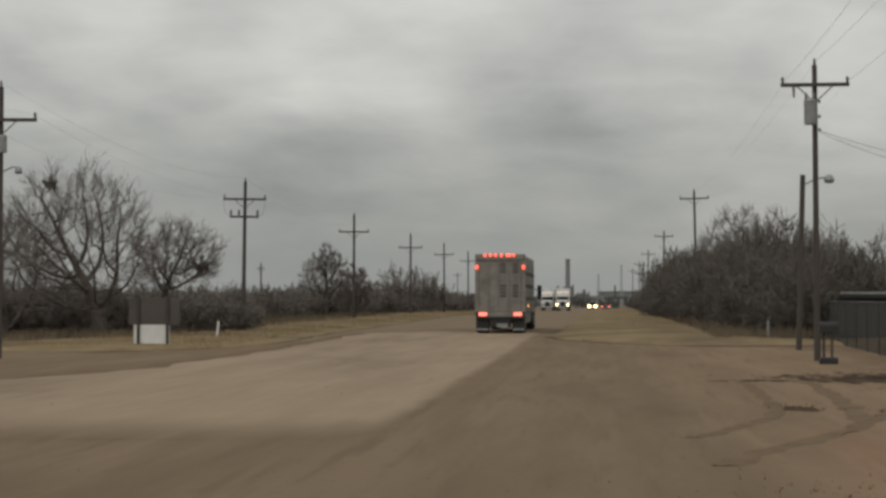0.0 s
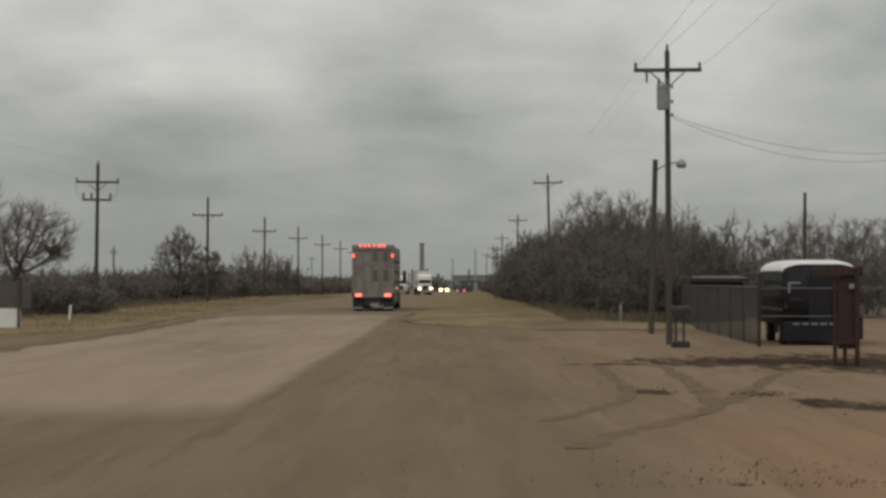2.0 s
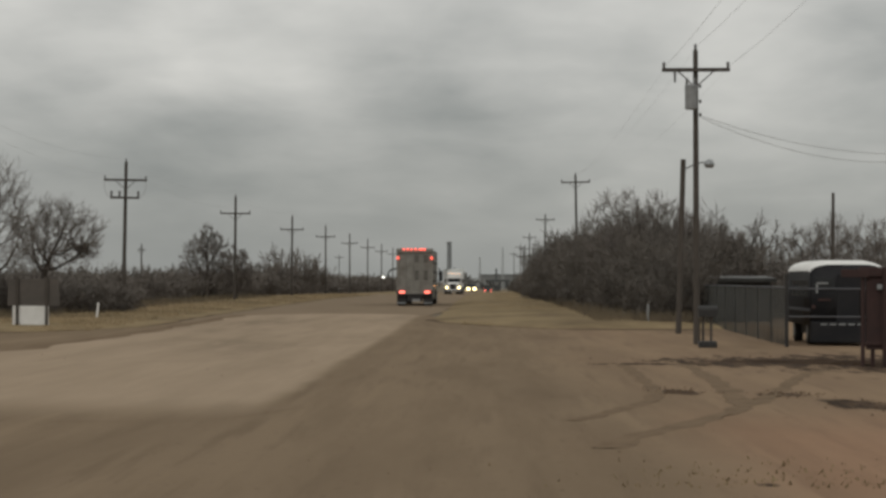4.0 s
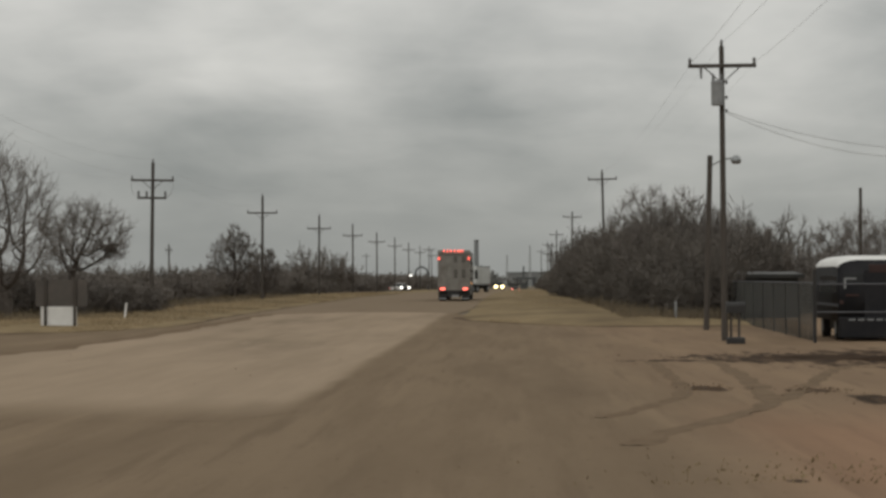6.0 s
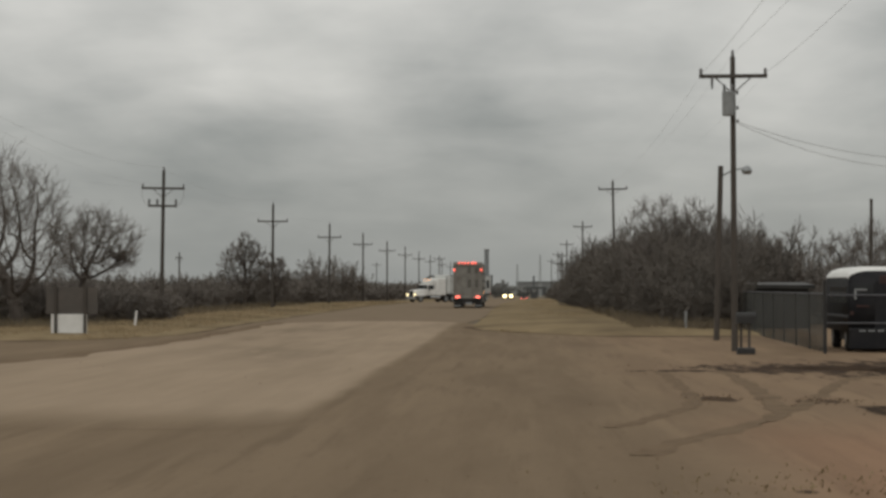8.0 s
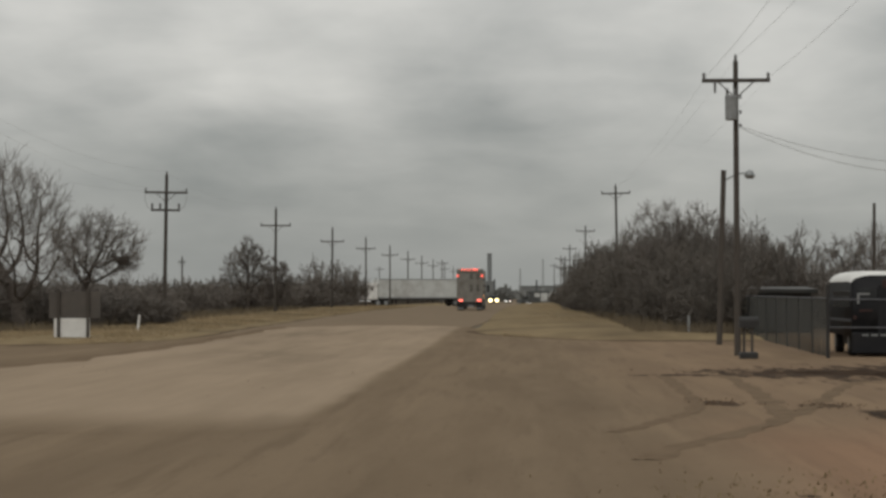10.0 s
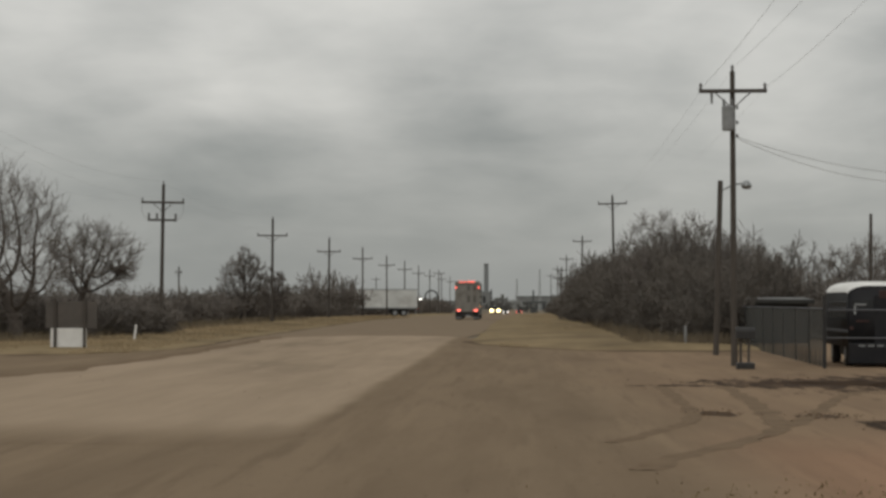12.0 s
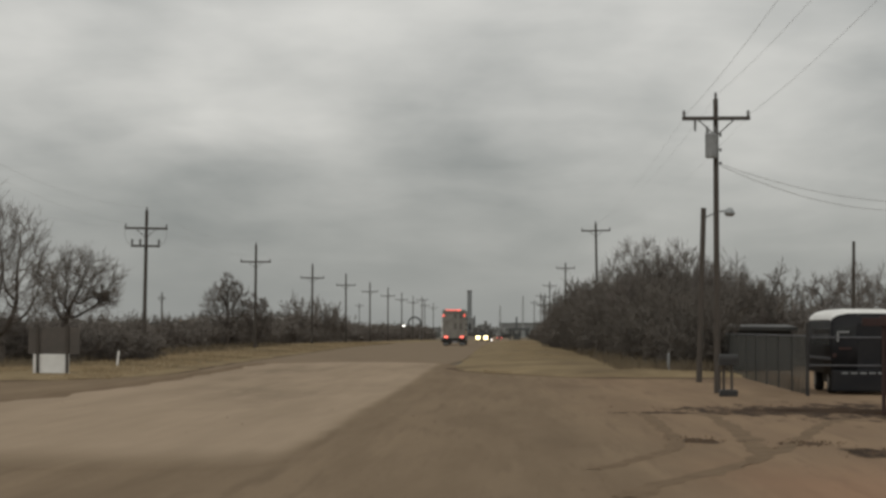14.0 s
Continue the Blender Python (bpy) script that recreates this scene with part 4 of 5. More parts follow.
def chain_fence():
    f = thing("yard_fence", pose(0, 0, 0), "screened chain-link yard fence on dark posts", "fence")
    a, b = Vector((9.85, 116, 0)), Vector((9.15, 77.5, 0))
    n = 8
    for i in range(n + 1):
        p = a.lerp(b, i / n)
        part("post", tubed((p.x, p.y, -0.2), (p.x, p.y, 1.85), 0.03, sides=7), SHED_WALL, f)
    part("top_rail", tubed((a.x, a.y, 1.8), (b.x, b.y, 1.8), 0.02, sides=6), BUS_TRIM, f)
    for i in range(n):
        p, q = a.lerp(b, (i + 0.04) / n), a.lerp(b, (i + 0.96) / n)
        bm = bmesh.new()
        d = (q - p).normalized()
        side = Vector((-d.y, d.x, 0)) * 0.012
        lo, hi = 0.5, 1.78
        vs = [bm.verts.new(v) for v in (p + side + Vector((0, 0, lo)), q + side + Vector((0, 0, lo)), q + side + Vector((0, 0, hi)), p + side + Vector((0, 0, hi)), p - side + Vector((0, 0, lo)), q - side + Vector((0, 0, lo)), q - side + Vector((0, 0, hi)), p - side + Vector((0, 0, hi)))]
        for k in ((0, 1, 2, 3), (7, 6, 5, 4), (0, 4, 5, 1), (1, 5, 6, 2), (2, 6, 7, 3), (3, 7, 4, 0)):
            bm.faces.new([vs[j] for j in k])
        part("screen", bm, MESH_SCREEN, f)
        for j in range(6):
            c = p.lerp(q, (j + 0.5) / 6)
            part("slat", tubed((c.x, c.y, 0.02), (c.x, c.y, 0.5), 0.02 if j % 2 else 0.05, sides=5), MESH_SCREEN, f)
    # open wire run across the yard, in front of the bus
    g = thing("pipe_fence", pose(0, 0, 0), "open pipe fence with two rails before the bus", "fence")
    c, d = Vector((9.05, 76.5, 0)), Vector((20, 75.5, 0))
    for z, r in ((1.76, 0.022), (0.92, 0.022)):
        part("rail", tubed((c.x, c.y, z), (d.x, d.y, z), r, sides=6), BUS_TRIM, g)
    for k in (0.0, 0.5, 1.0):
        p = c.lerp(d, k)
        part("post", tubed((p.x, p.y, -0.2), (p.x, p.y, 2.2), 0.055, sides=8), BLACK, g)


def red_gate():
    g = thing("gate_frame", pose(8.75, 59.2, 0), "rusty dark-red steel gate frame with a small board", "gate")
    for x, y, r in ((0.02, 0, 0.05), (0.28, 0.2, 0.05), (0.52, -0.1, 0.06)):
        part("post", tubed((x, y, -0.2), (x, y, 2.28), r, sides=8), GATE_RED, g)
    part("panel", boxed(0.1, 0.56, 0.02, 0.08, 0.4, 2.1, 0.01), GATE_RED, g)
    part("top_beam", boxed(-0.08, 0.66, -0.06, 0.06, 2.1, 2.32, 0.015), GATE_RED, g)
    part("board", boxed(-0.5, 0.15, -0.12, -0.08, 2.08, 2.27, 0.01), GATE_RED, g, "small dark board")
    part("stretcher", boxed(0, 0.55, -0.03, 0.03, 0.5, 0.58, 0.01), GATE_RED, g)
    part("latch", boxed(0.34, 0.46, -0.1, -0.04, 1.8, 1.92, 0.01), GALV, g)


def shed(x0, x1, y0, y1, wall, roof, label):
    s = thing("shed", pose(0, 0, 0), label, "shed")
    part("wall", boxed(x0, x1, y0, y1, 0, wall, 0.02), SHED_WALL, s)
    bm = boxed(x0 - 0.25, x1 + 0.25, y0 - 0.3, y1 + 0.3, wall, wall + 0.06, 0.01)
    for v in bm.verts:
        if v.co.y > (y0 + y1) / 2:
            v.co.z += roof
    part("roof", bm, SHED_ROOF, s)
    part("fascia", boxed(x0 - 0.27, x1 + 0.27, y0 - 0.36, y0 - 0.31, wall - 0.12, wall + 0.06), SHED_WALL, s)


def old_bus():
    """A black school-type bus with a white domed roof, its back to the road."""
    b = thing("old_bus", pose(11.14, 78.3, 0, 0, 0, -1.5), "old black bus with a rounded white roof", "bus")
    W, L = 1.15, 7.2

    def section(y, side, top, inset=0.0, z0=0.62):
        pts = [(-W + inset, z0), (-W + inset, side)]
        n = 7
        for i in range(1, n):
            a = math.pi / 2 * i / n
            pts.append(((-W + inset) * (1 - 0.62 * (1 - math.cos(a))) if i < n else 0, side + (top - side) * math.sin(a)))
        pts = pts + [(-x, z) for x, z in pts[::-1]]
        return [(x, y, z) for x, z in pts]

    def loft(secs, name, mat, label="", caps=True):
        bm = bmesh.new()
        rings = [[bm.verts.new(p) for p in s] for s in secs]
        n = len(secs[0])
        for r0, r1 in zip(rings, rings[1:]):
            for i in range(n if caps else n - 1):
                j = (i + 1) % n
                bm.faces.new((r0[i], r0[j], r1[j], r1[i]))
        if caps:
            bm.faces.new(rings[0][::-1])
            bm.faces.new(rings[-1])
        bmesh.ops.recalc_face_normals(bm, faces=bm.faces[:])
        return part(name, bm, mat, b, label, True)

    secs = [section(0, 2.22, 2.48), section(0.15, 2.25, 2.54), section(0.5, 2.27, 2.59), section(1.6, 2.28, 2.63), section(L, 2.28, 2.63)]
    loft(secs, "body", BUS_BLACK)
    shell = [[(x * 1.012, y - 0.01, z + 0.025) for x, y, z in s if z > 2.2] for s in secs]
    n = min(len(s) for s in shell)
    loft([s[(len(s) - n) // 2:(len(s) - n) // 2 + n] for s in shell], "roof", WHITE, "white painted roof", False)
    for s in (-1, 1):
        part("rear_window", boxed(s * 0.7 - 0.32, s * 0.7 + 0.32, -0.02, 0.02, 1.72, 2.1, 0.006), GLASS, b)
        for i in range(5):
            part("side_window", boxed(s * W - 0.012, s * W + 0.012, 0.6 + i * 1.1, 1.5 + i * 1.1, 1.5, 2.02, 0.005), GLASS, b)
        for y in (1.6, 5.9):
            wheel(b, s * (W - 0.2), y, 0.46, 0.28)
        part("tail_light", revolve([(0.07, -0.02), (0.07, 0.02)], "y", 10), GATE_RED, b).location = (s * 1.05, -0.02, 1.2)
        part("rub_rail", boxed(s * W - 0.02, s * W + 0.02, 0.05, L - 0.1, 1.05, 1.14, 0.006), BUS_TRIM, b)
    part("rear_door", boxed(-0.35, 0.35, -0.03, 0.02, 0.66, 2.2, 0.01), BUS_BLACK, b)
    part("handle_frame", box(boxed(-0.98, -0.92, -0.06, -0.02, 1.62, 1.95), -0.98, -0.6, -0.06, -0.02, 1.9, 1.95), CAN, b, "pale bent strip")
    part("lettering_bar", boxed(-0.92, -0.52, -0.035, -0.022, 1.38, 1.45), GATE_RED, b)
    part("bumper", boxed(-1.16, 1.16, -0.25, -0.02, 0.1, 0.74, 0.04), BUS_BLACK, b)
    part("fender_cap", boxed(1.02, 1.3, -0.2, 0.9, 0.18, 0.98, 0.05), BUS_BLACK, b)
    for i in range(5):
        part("reflector", boxed(-0.86 + i * 0.28, -0.66 + i * 0.28, -0.262, -0.248, 0.64, 0.69), GALV, b)
    part("chassis", boxed(-0.9, 0.9, 0.1, L, 0.3, 0.66, 0.03), BLACK, b)


def berm(name, x_of, n, ridge, mat, label, seed):
    """An uneven heap of pushed-up earth along a line."""
    verts, faces, m = [], [], 8
    for i in range(n + 1):
        k = i / n
        cx, cy, wid = x_of(k)
        end = min(1, 6 * k, 6 * (1 - k))
        for j in range(m + 1):
            u = j / m * 2 - 1
            y = cy + u * wid * (0.55 + 0.45 * end)
            z = ridge * end * max(0, 1 - u * u) * (0.55 + 0.9 * abs(noise.noise(Vector((cx * 1.1, y * 0.8, seed))))) + 0.002
            if j in (0, m):
                z = 0.002
                y += 0.75 * wid * noise.noise(Vector((cx * 1.4, u, seed))) + 0.35 * wid * noise.noise(Vector((cx * 4.5, u, seed)))
            verts.append((cx, y, z))
    for i in range(n):
        for j in range(m):
            a = i * (m + 1) + j
            faces.append((a, a + m + 1, a + m + 2, a + 1))
    return tagged(new(name, mesh_from(name, verts, faces, mat)), label, "", "", "structure")


def rut(points, width, label):
    """A tyre track: a shallow band of damp dark soil with a raised lip."""
    verts, faces = [], []
    pts = [Vector((x, y, 0)) for x, y in points]
    dense = []
    for i in range(len(pts) - 1):
        p0, p1, p2, p3 = pts[max(0, i - 1)], pts[i], pts[i + 1], pts[min(len(pts) - 1, i + 2)]
        for k in range(10):
            t = k / 10
            dense.append(0.5 * ((2 * p1) + (p2 - p0) * t + (2 * p0 - 5 * p1 + 4 * p2 - p3) * t * t + (3 * p1 - p0 - 3 * p2 + p3) * t ** 3))
    n = len(dense)
    for i, p in enumerate(dense):
        d = (dense[min(n - 1, i + 1)] - dense[max(0, i - 1)]).normalized()
        s = Vector((-d.y, d.x, 0))
        for u, z in ((-1, 0.002), (-0.6, 0.012), (0, 0.004), (0.6, 0.012), (1, 0.002)):
            w = width * u * (1 + 0.8 * noise.noise(Vector((p.x, p.y * 0.7, u))) + 0.5 * noise.noise(Vector((p.x * 3, p.y * 2.3, u + 5))))
            q = p + s * w
            verts.append((q.x, q.y, z))
    for i in range(n - 1):
        for j in range(4):
            a = i * 5 + j
            faces.append((a, a + 1, a + 6, a + 5))
    tagged(new("tyre_rut", mesh_from("tyre_rut", verts, faces, RUT)), label, "", "", "structure")


def build_roadside():
    sign_board()
    marker_post(-18.05, 117.5, 0.82, 6, "thin white marker post leaning in dry grass")
    marker_post(6.8, 106.5, 0.95, 0, "pale marker post in front of the thicket")
    mailboxes()
    chain_fence()
    red_gate()
    shed(10.3, 13.2, 118, 122, 2.05, 0.12, "low dark shed with a pale roof edge")
    old_bus()
    berm("mud_berm", lambda k: (5.6 + 15 * k, 63.2 - 4.0 * min(1, k * 3) + 0.5 * math.sin(k * 9), 0.5 + 1.6 * min(1, k * 2.4)), 160, 0.12, MUD, "ridge of dark pushed-up red mud across the lot", 3)
    rut([(3.2, 60), (3.24, 57), (3.18, 52), (3.14, 49), (3.0, 45), (2.7, 42), (1.9, 38.5), (1.2, 36)], 0.15, "curved dark tyre track in the dirt")
    rut([(4.75, 60), (4.7, 57), (4.58, 51), (4.35, 45), (4.1, 41), (3.75, 38.5), (3.0, 36), (2.2, 33.5), (1.3, 30)], 0.2, "broad curved dark tyre track in the dirt")
    rut([(7.6, 57), (6.85, 54.4), (5.9, 49.5), (5.1, 45), (4.45, 41.8), (4.0, 39.8)], 0.15, "dark tyre track leading to the gate")
    rng = random.Random(5)
    verts, faces = [], []
    heaps = ((3.5, 45.4, 0.28, 0.7), (6.3, 40.8, 0.5, 1.5), (5.2, 44.5, 0.3, 0.6), (8.0, 62.5, 2.4, 2.2))
    for i in range(300):
        cx, cy, wx, wy = heaps[i % 4]
        x, y = rng.gauss(cx, wx), rng.gauss(cy, wy)
        s = rng.uniform(0.01, 0.03) * (cy / 45) ** 0.7
        if i >= 240:
            x, y = rng.uniform(-12, 10), rng.uniform(24, 75)
            s = rng.uniform(0.006, 0.02)
        n = len(verts)
        for dx, dy, dz in ((-s, -s, 0), (s, -s * 0.8, 0), (s * 0.9, s, 0), (-s, s * 0.9, 0), (0, 0, s * 1.1)):
            verts.append((x + dx, y + dy, 0.016 + dz))
        faces += [(n, n + 1, n + 4), (n + 1, n + 2, n + 4), (n + 2, n + 3, n + 4), (n + 3, n, n + 4)]
    grass_place = lambda g, n: (g.normal(3.0, 1.0, n), 24.5 + np.abs(g.normal(0, 1.8, n)), np.full(n, 0.0))
    grass("dead_weeds", 260, grass_place, 0.045, DRYGRASS_SOIL, "sparse low dead weeds at the edge of the lot", 15)
    tagged(new("clods", mesh_from("clods", verts, faces, CLOD)), "scattered dark clods of earth", "clods", "", "stuff")


build_roadside()


# ---- the far end of the road ----
def build_distance():
    c = thing("chimney", pose(-21.6, 1500, 0), "tall grey industrial chimney in the haze", "chimney")
    part("stack", tubed((0, 0, 0), (0, 0, 26.7), 1.5, 1.3, 16), MAST, c)
    part("rim", tubed((0, 0, 25.8), (0, 0, 26.8), 1.45, 1.45, 16), FAR_WALL, c)
    part("plinth", boxed(-3, 3.4, -2, 2, 0, 10.5, 0.2), FAR_WALL, c)
    for x, h, r in ((-27, 11.0, 0.5), (-18.3, 11.5, 0.45), (-31.5, 9.5, 0.4)):
        m = thing("vent_stack", pose(x, 1480, 0), "thin grey stack beside the chimney", "chimney")
        part("stack", tubed((0, 0, 0), (0, 0, h), r, r, 10), FAR_DARK, m)
    for x, y, w, h, d, mat, label in ((4, 1450, 16, 7.2, 8, FAR_WALL, "long pale industrial hall in the haze"), (-6.0, 1400, 9, 3.6, 6, FAR_DARK, "low dark far building"), (13, 1300, 18, 7.0, 8, FAR_WALL, "long pale industrial hall in the haze"), (-40, 1420, 22, 4.5, 8, FAR_DARK, "low dark far building")):
        b = thing("industrial_hall", pose(x, y, 0), label, "building")
        part("wall", boxed(-w / 2, w / 2, 0, d, 0, h, 0.1), mat, b)
        bm = boxed(-w / 2 - 0.4, w / 2 + 0.4, -0.4, d + 0.4, h, h + 0.35, 0.05)
        part("roof", bm, FAR_WALL, b)
        for i in range(4):
            part("opening", boxed(-w / 2 + (i + 0.3) * w / 4, -w / 2 + (i + 0.7) * w / 4, -0.05, 0.1, 0.3, h * 0.55), FAR_DARK, b)
    for x, h in ((8.0, 19.7), (-2.8, 15.2)):
        m = thing("lattice_mast", pose(x, 1200, 0), "slim grey lattice mast in the haze", "mast")
        bm = bmesh.new()
        for sx, sy in ((-0.7, -0.7), (0.7, -0.7), (0, 0.8)):
            tube(bm, (sx, sy, 0), (sx * 0.3, sy * 0.3, h), 0.12, 0.07, 5)
        for i in range(9):
            k, k2 = i / 9, (i + 1) / 9
            w0, w1 = 0.7 - 0.5 * k, 0.7 - 0.5 * k2
            tube(bm, (-w0, -w0, h * k), (w1, -w1, h * k2), 0.06, sides=4)
            tube(bm, (w0, -w0, h * k), (-w1, -w1, h * k2), 0.06, sides=4)
        part("mast", bm, HAZE_MAST, m)
    # roadside kiosk and gantry on the east side
    k = thing("pump_canopy", pose(3.2, 640, 0), "small dark canopy on posts beside the far road", "canopy")
    part("roof", boxed(-2.4, 2.8, -1.5, 1.5, 2.9, 3.4, 0.05), FAR_DARK, k)
    for x in (-2.1, -1.2, 0.4, 2.4):
        part("post", boxed(x - 0.14, x + 0.14, -0.14, 0.14, 0, 2.9, 0.02), FAR_DARK, k)
    part("cabinet", boxed(-1.3, 0.2, -0.5, 0.5, 0, 1.9, 0.04), FAR_DARK, k)
    part("beacon", boxed(-0.75, -0.35, -0.2, 0.2, 3.4, 6.2, 0.05), FAR_DARK, k)
    a = thing("arched_gateway", pose(-23.4, 650, 0), "arched metal gateway above the far brush", "gateway")
    bm = bmesh.new()
    pts = [(1.6 * math.cos(t), 0, 4.6 + 1.6 * math.sin(t)) for t in [math.pi * i / 12 for i in range(13)]]
    for p, q in zip(pts, pts[1:]):
        tube(bm, p, q, 0.22, sides=6)
    part("arch", bm, FAR_DARK, a)
    for s in (-1.6, 1.6):
        part("pillar", boxed(s - 0.25, s + 0.25, -0.25, 0.25, 0, 4.7, 0.03), FAR_DARK, a)
    l = thing("street_lamp", pose(-18.55, 460, 0), "lit street lamp on a thin pole", "street lamp")
    part("pole", tubed((0, 0, 0), (0, 0, 2.95), 0.07, 0.05), POLE, l)
    part("lamp_head", boxed(-0.2, 0.2, -0.25, 0.1, 2.8, 3.05, 0.05), COOL_LAMP, l, "glowing white lamp head")
    # far woods on the horizon, their twig colour paled for the haze
    places = []
    rng = random.Random(9)
    for i in range(150):
        x = rng.uniform(-330, 260)
        y = rng.uniform(1000, 1350)
        if -24 < x < -2 and y < 1380:
            y = rng.uniform(1390, 1480)
        places.append((x, y, rng.uniform(2.8, 4.8), rng.uniform(5, 9)))
    for x, h in ((-9, 6.5), (-11.5, 5.5), (-6.5, 5.2)):
        places.append((x, 1020, h * 0.9, 4.0))
    brush("far_woods", places, HAZE_WOODS, "hazy bare woods along the horizon", 31, 0.03, 0.12)


build_distance()


# ---- vehicles ----
def tractor(name, label, paint, lit=True):
    """A conventional truck tractor; the fifth wheel is at its origin, it faces -y."""
    t = thing(name, Matrix.Identity(4), label, "truck")
    part("chassis", boxed(-0.45, 0.45, -5.6, 1.0, 0.62, 0.95, 0.03), BLACK, t)
    bm = boxed(-1.22, 1.22, -2.6, -0.55, 1.0, 3.55, 0.12)
    for v in bm.verts:
        if v.co.y < -1.6 and v.co.z > 2.9:
            v.co.y += 0.5
    part("sleeper", bm, paint, t)
    part("cab", boxed(-1.15, 1.15, -3.9, -2.55, 1.0, 2.75, 0.12), paint, t)
    bm = boxed(-0.95, 0.95, -6.1, -3.85, 0.9, 1.95, 0.14)
    for v in bm.verts:
        if v.co.y < -5.0:
            v.co.x *= 0.78
            if v.co.z > 1.5:
                v.co.z -= 0.2
    part("hood", bm, paint, t)
    part("windscreen", boxed(-1.02, 1.02, -3.94, -3.86, 1.95, 2.6, 0.02), GLASS, t)
    part("roof_fairing", boxed(-1.1, 1.1, -3.3, -2.4, 2.74, 3.4, 0.18), paint, t)
    part("grille", boxed(-0.48, 0.48, -6.14, -6.06, 0.85, 1.7, 0.02), BLACK, t, "dark grille")
    part("bumper", boxed(-1.2, 1.2, -6.3, -6.05, 0.4, 0.82, 0.05), CHROME, t)
    for s in (-1, 1):
        part("fender", boxed(s * 1.0 - 0.22, s * 1.0 + 0.22, -5.9, -4.5, 0.85, 1.3, 0.12), paint, t)
        part("headlight", boxed(s * 0.98 - 0.17, s * 0.98 + 0.17, -6.06, -5.95, 0.94, 1.28, 0.02), HEAD_LAMP if lit else WHITE, t, "lit headlight" if lit else "")
        # added hood round the lamp, blocks its glow towards the sides
        part("lamp_housing", box(box(box(boxed(s * 0.98 - 0.21, s * 0.98 - 0.17, -6.22, -5.9, 0.9, 1.32), s * 0.98 + 0.17, s * 0.98 + 0.21, -6.22, -5.9, 0.9, 1.32), s * 0.98 - 0.17, s * 0.98 + 0.17, -6.22, -5.9, 1.28, 1.32), s * 0.98 - 0.17, s * 0.98 + 0.17, -6.22, -5.9, 0.9, 0.94), paint, t)
        part("side_window", boxed(s * 1.15 - 0.015, s * 1.15 + 0.015, -3.7, -2.8, 1.9, 2.5, 0.01), GLASS, t)
        part("mirror", boxed(s * 1.42 - 0.12, s * 1.42 + 0.12, -3.95, -3.8, 1.75, 2.5, 0.03), BLACK, t)
        part("mirror_arm", tubed((s * 1.1, -3.8, 2.3), (s * 1.4, -3.87, 2.3), 0.025, sides=5), BLACK, t)
        part("exhaust", tubed((s * 1.1, -0.45, 1.0), (s * 1.1, -0.45, 3.8), 0.08, sides=8), CHROME, t)
        part("fuel_tank", tubed((s * 0.9, -3.4, 0.72), (s * 0.9, -1.6, 0.72), 0.32, sides=12), CHROME, t)
        wheel(t, s * 1.03, -5.2, 0.52, 0.3)
        wheel(t, s * 0.95, -0.55, 0.52, 0.55)
        wheel(t, s * 0.95, 0.65, 0.52, 0.55)
    for i in range(5):
        part("cab_light", boxed(-0.85 + i * 0.42 - 0.05, -0.85 + i * 0.42 + 0.05, -3.28, -3.2, 3.3, 3.38, 0.01), AMBER_LAMP, t)
    return t


def van_trailer(name, label, paint, length=16.1):
    """A box trailer; its kingpin is at the origin, the box runs back along +y."""
    t = thing(name, Matrix.Identity(4), label, "trailer")
    y0, y1 = -0.9, length - 0.9
    part("box", boxed(-1.28, 1.28, y0, y1, 1.28, 4.08, 0.05), paint, t)
    for s in (-1, 1):
        part("bottom_rail", boxed(s * 1.285 - 0.015, s * 1.285 + 0.015, y0, y1, 1.16, 1.36), GALV, t)
        part("top_rail", boxed(s * 1.285 - 0.012, s * 1.285 + 0.012, y0, y1, 3.96, 4.09), GALV, t)
        n = 26
        bm = bmesh.new()
        for i in range(n):
            y = y0 + (i + 0.5) * (y1 - y0) / n
            box(bm, s * 1.287 - 0.006, s * 1.287 + 0.006, y - 0.03, y + 0.03, 1.37, 3.95)
        part("side_ribs", bm, paint, t)
        for y in (y1 - 3.3, y1 - 2.0):
            wheel(t, s * 0.95, y, 0.52, 0.55)
        part("landing_leg", boxed(s * 0.7 - 0.08, s * 0.7 + 0.08, 2.0, 2.2, 0.35, 1.2, 0.02), BLACK, t)
        part("mud_flap", boxed(s * 0.95 - 0.3, s * 0.95 + 0.3, y1 - 1.35, y1 - 1.32, 0.15, 0.95), WHITE, t, "pale mud flap")
        part("rear_lamp", boxed(s * 1.05 - 0.15, s * 1.05 + 0.15, y1 - 0.01, y1 + 0.03, 1.12, 1.24), RED_LAMP, t)
    part("underframe", boxed(-1.1, 1.1, y0 + 0.3, y1, 1.0, 1.27, 0.02), BLACK, t)
    part("bogie", boxed(-0.6, 0.6, y1 - 4.2, y1 - 1.2, 0.6, 1.0, 0.03), BLACK, t)
    part("rear_bumper", box(boxed(-1.1, 1.1, y1 - 0.12, y1, 0.5, 0.62), -0.6, 0.6, y1 - 0.1, y1 - 0.04, 0.6, 1.1), GALV, t)
    for s in (-1, 1):
        part("rear_door", boxed(s * 0.63 - 0.6, s * 0.63 + 0.6, y1, y1 + 0.03, 1.35, 4.0, 0.01), paint, t)
    return t


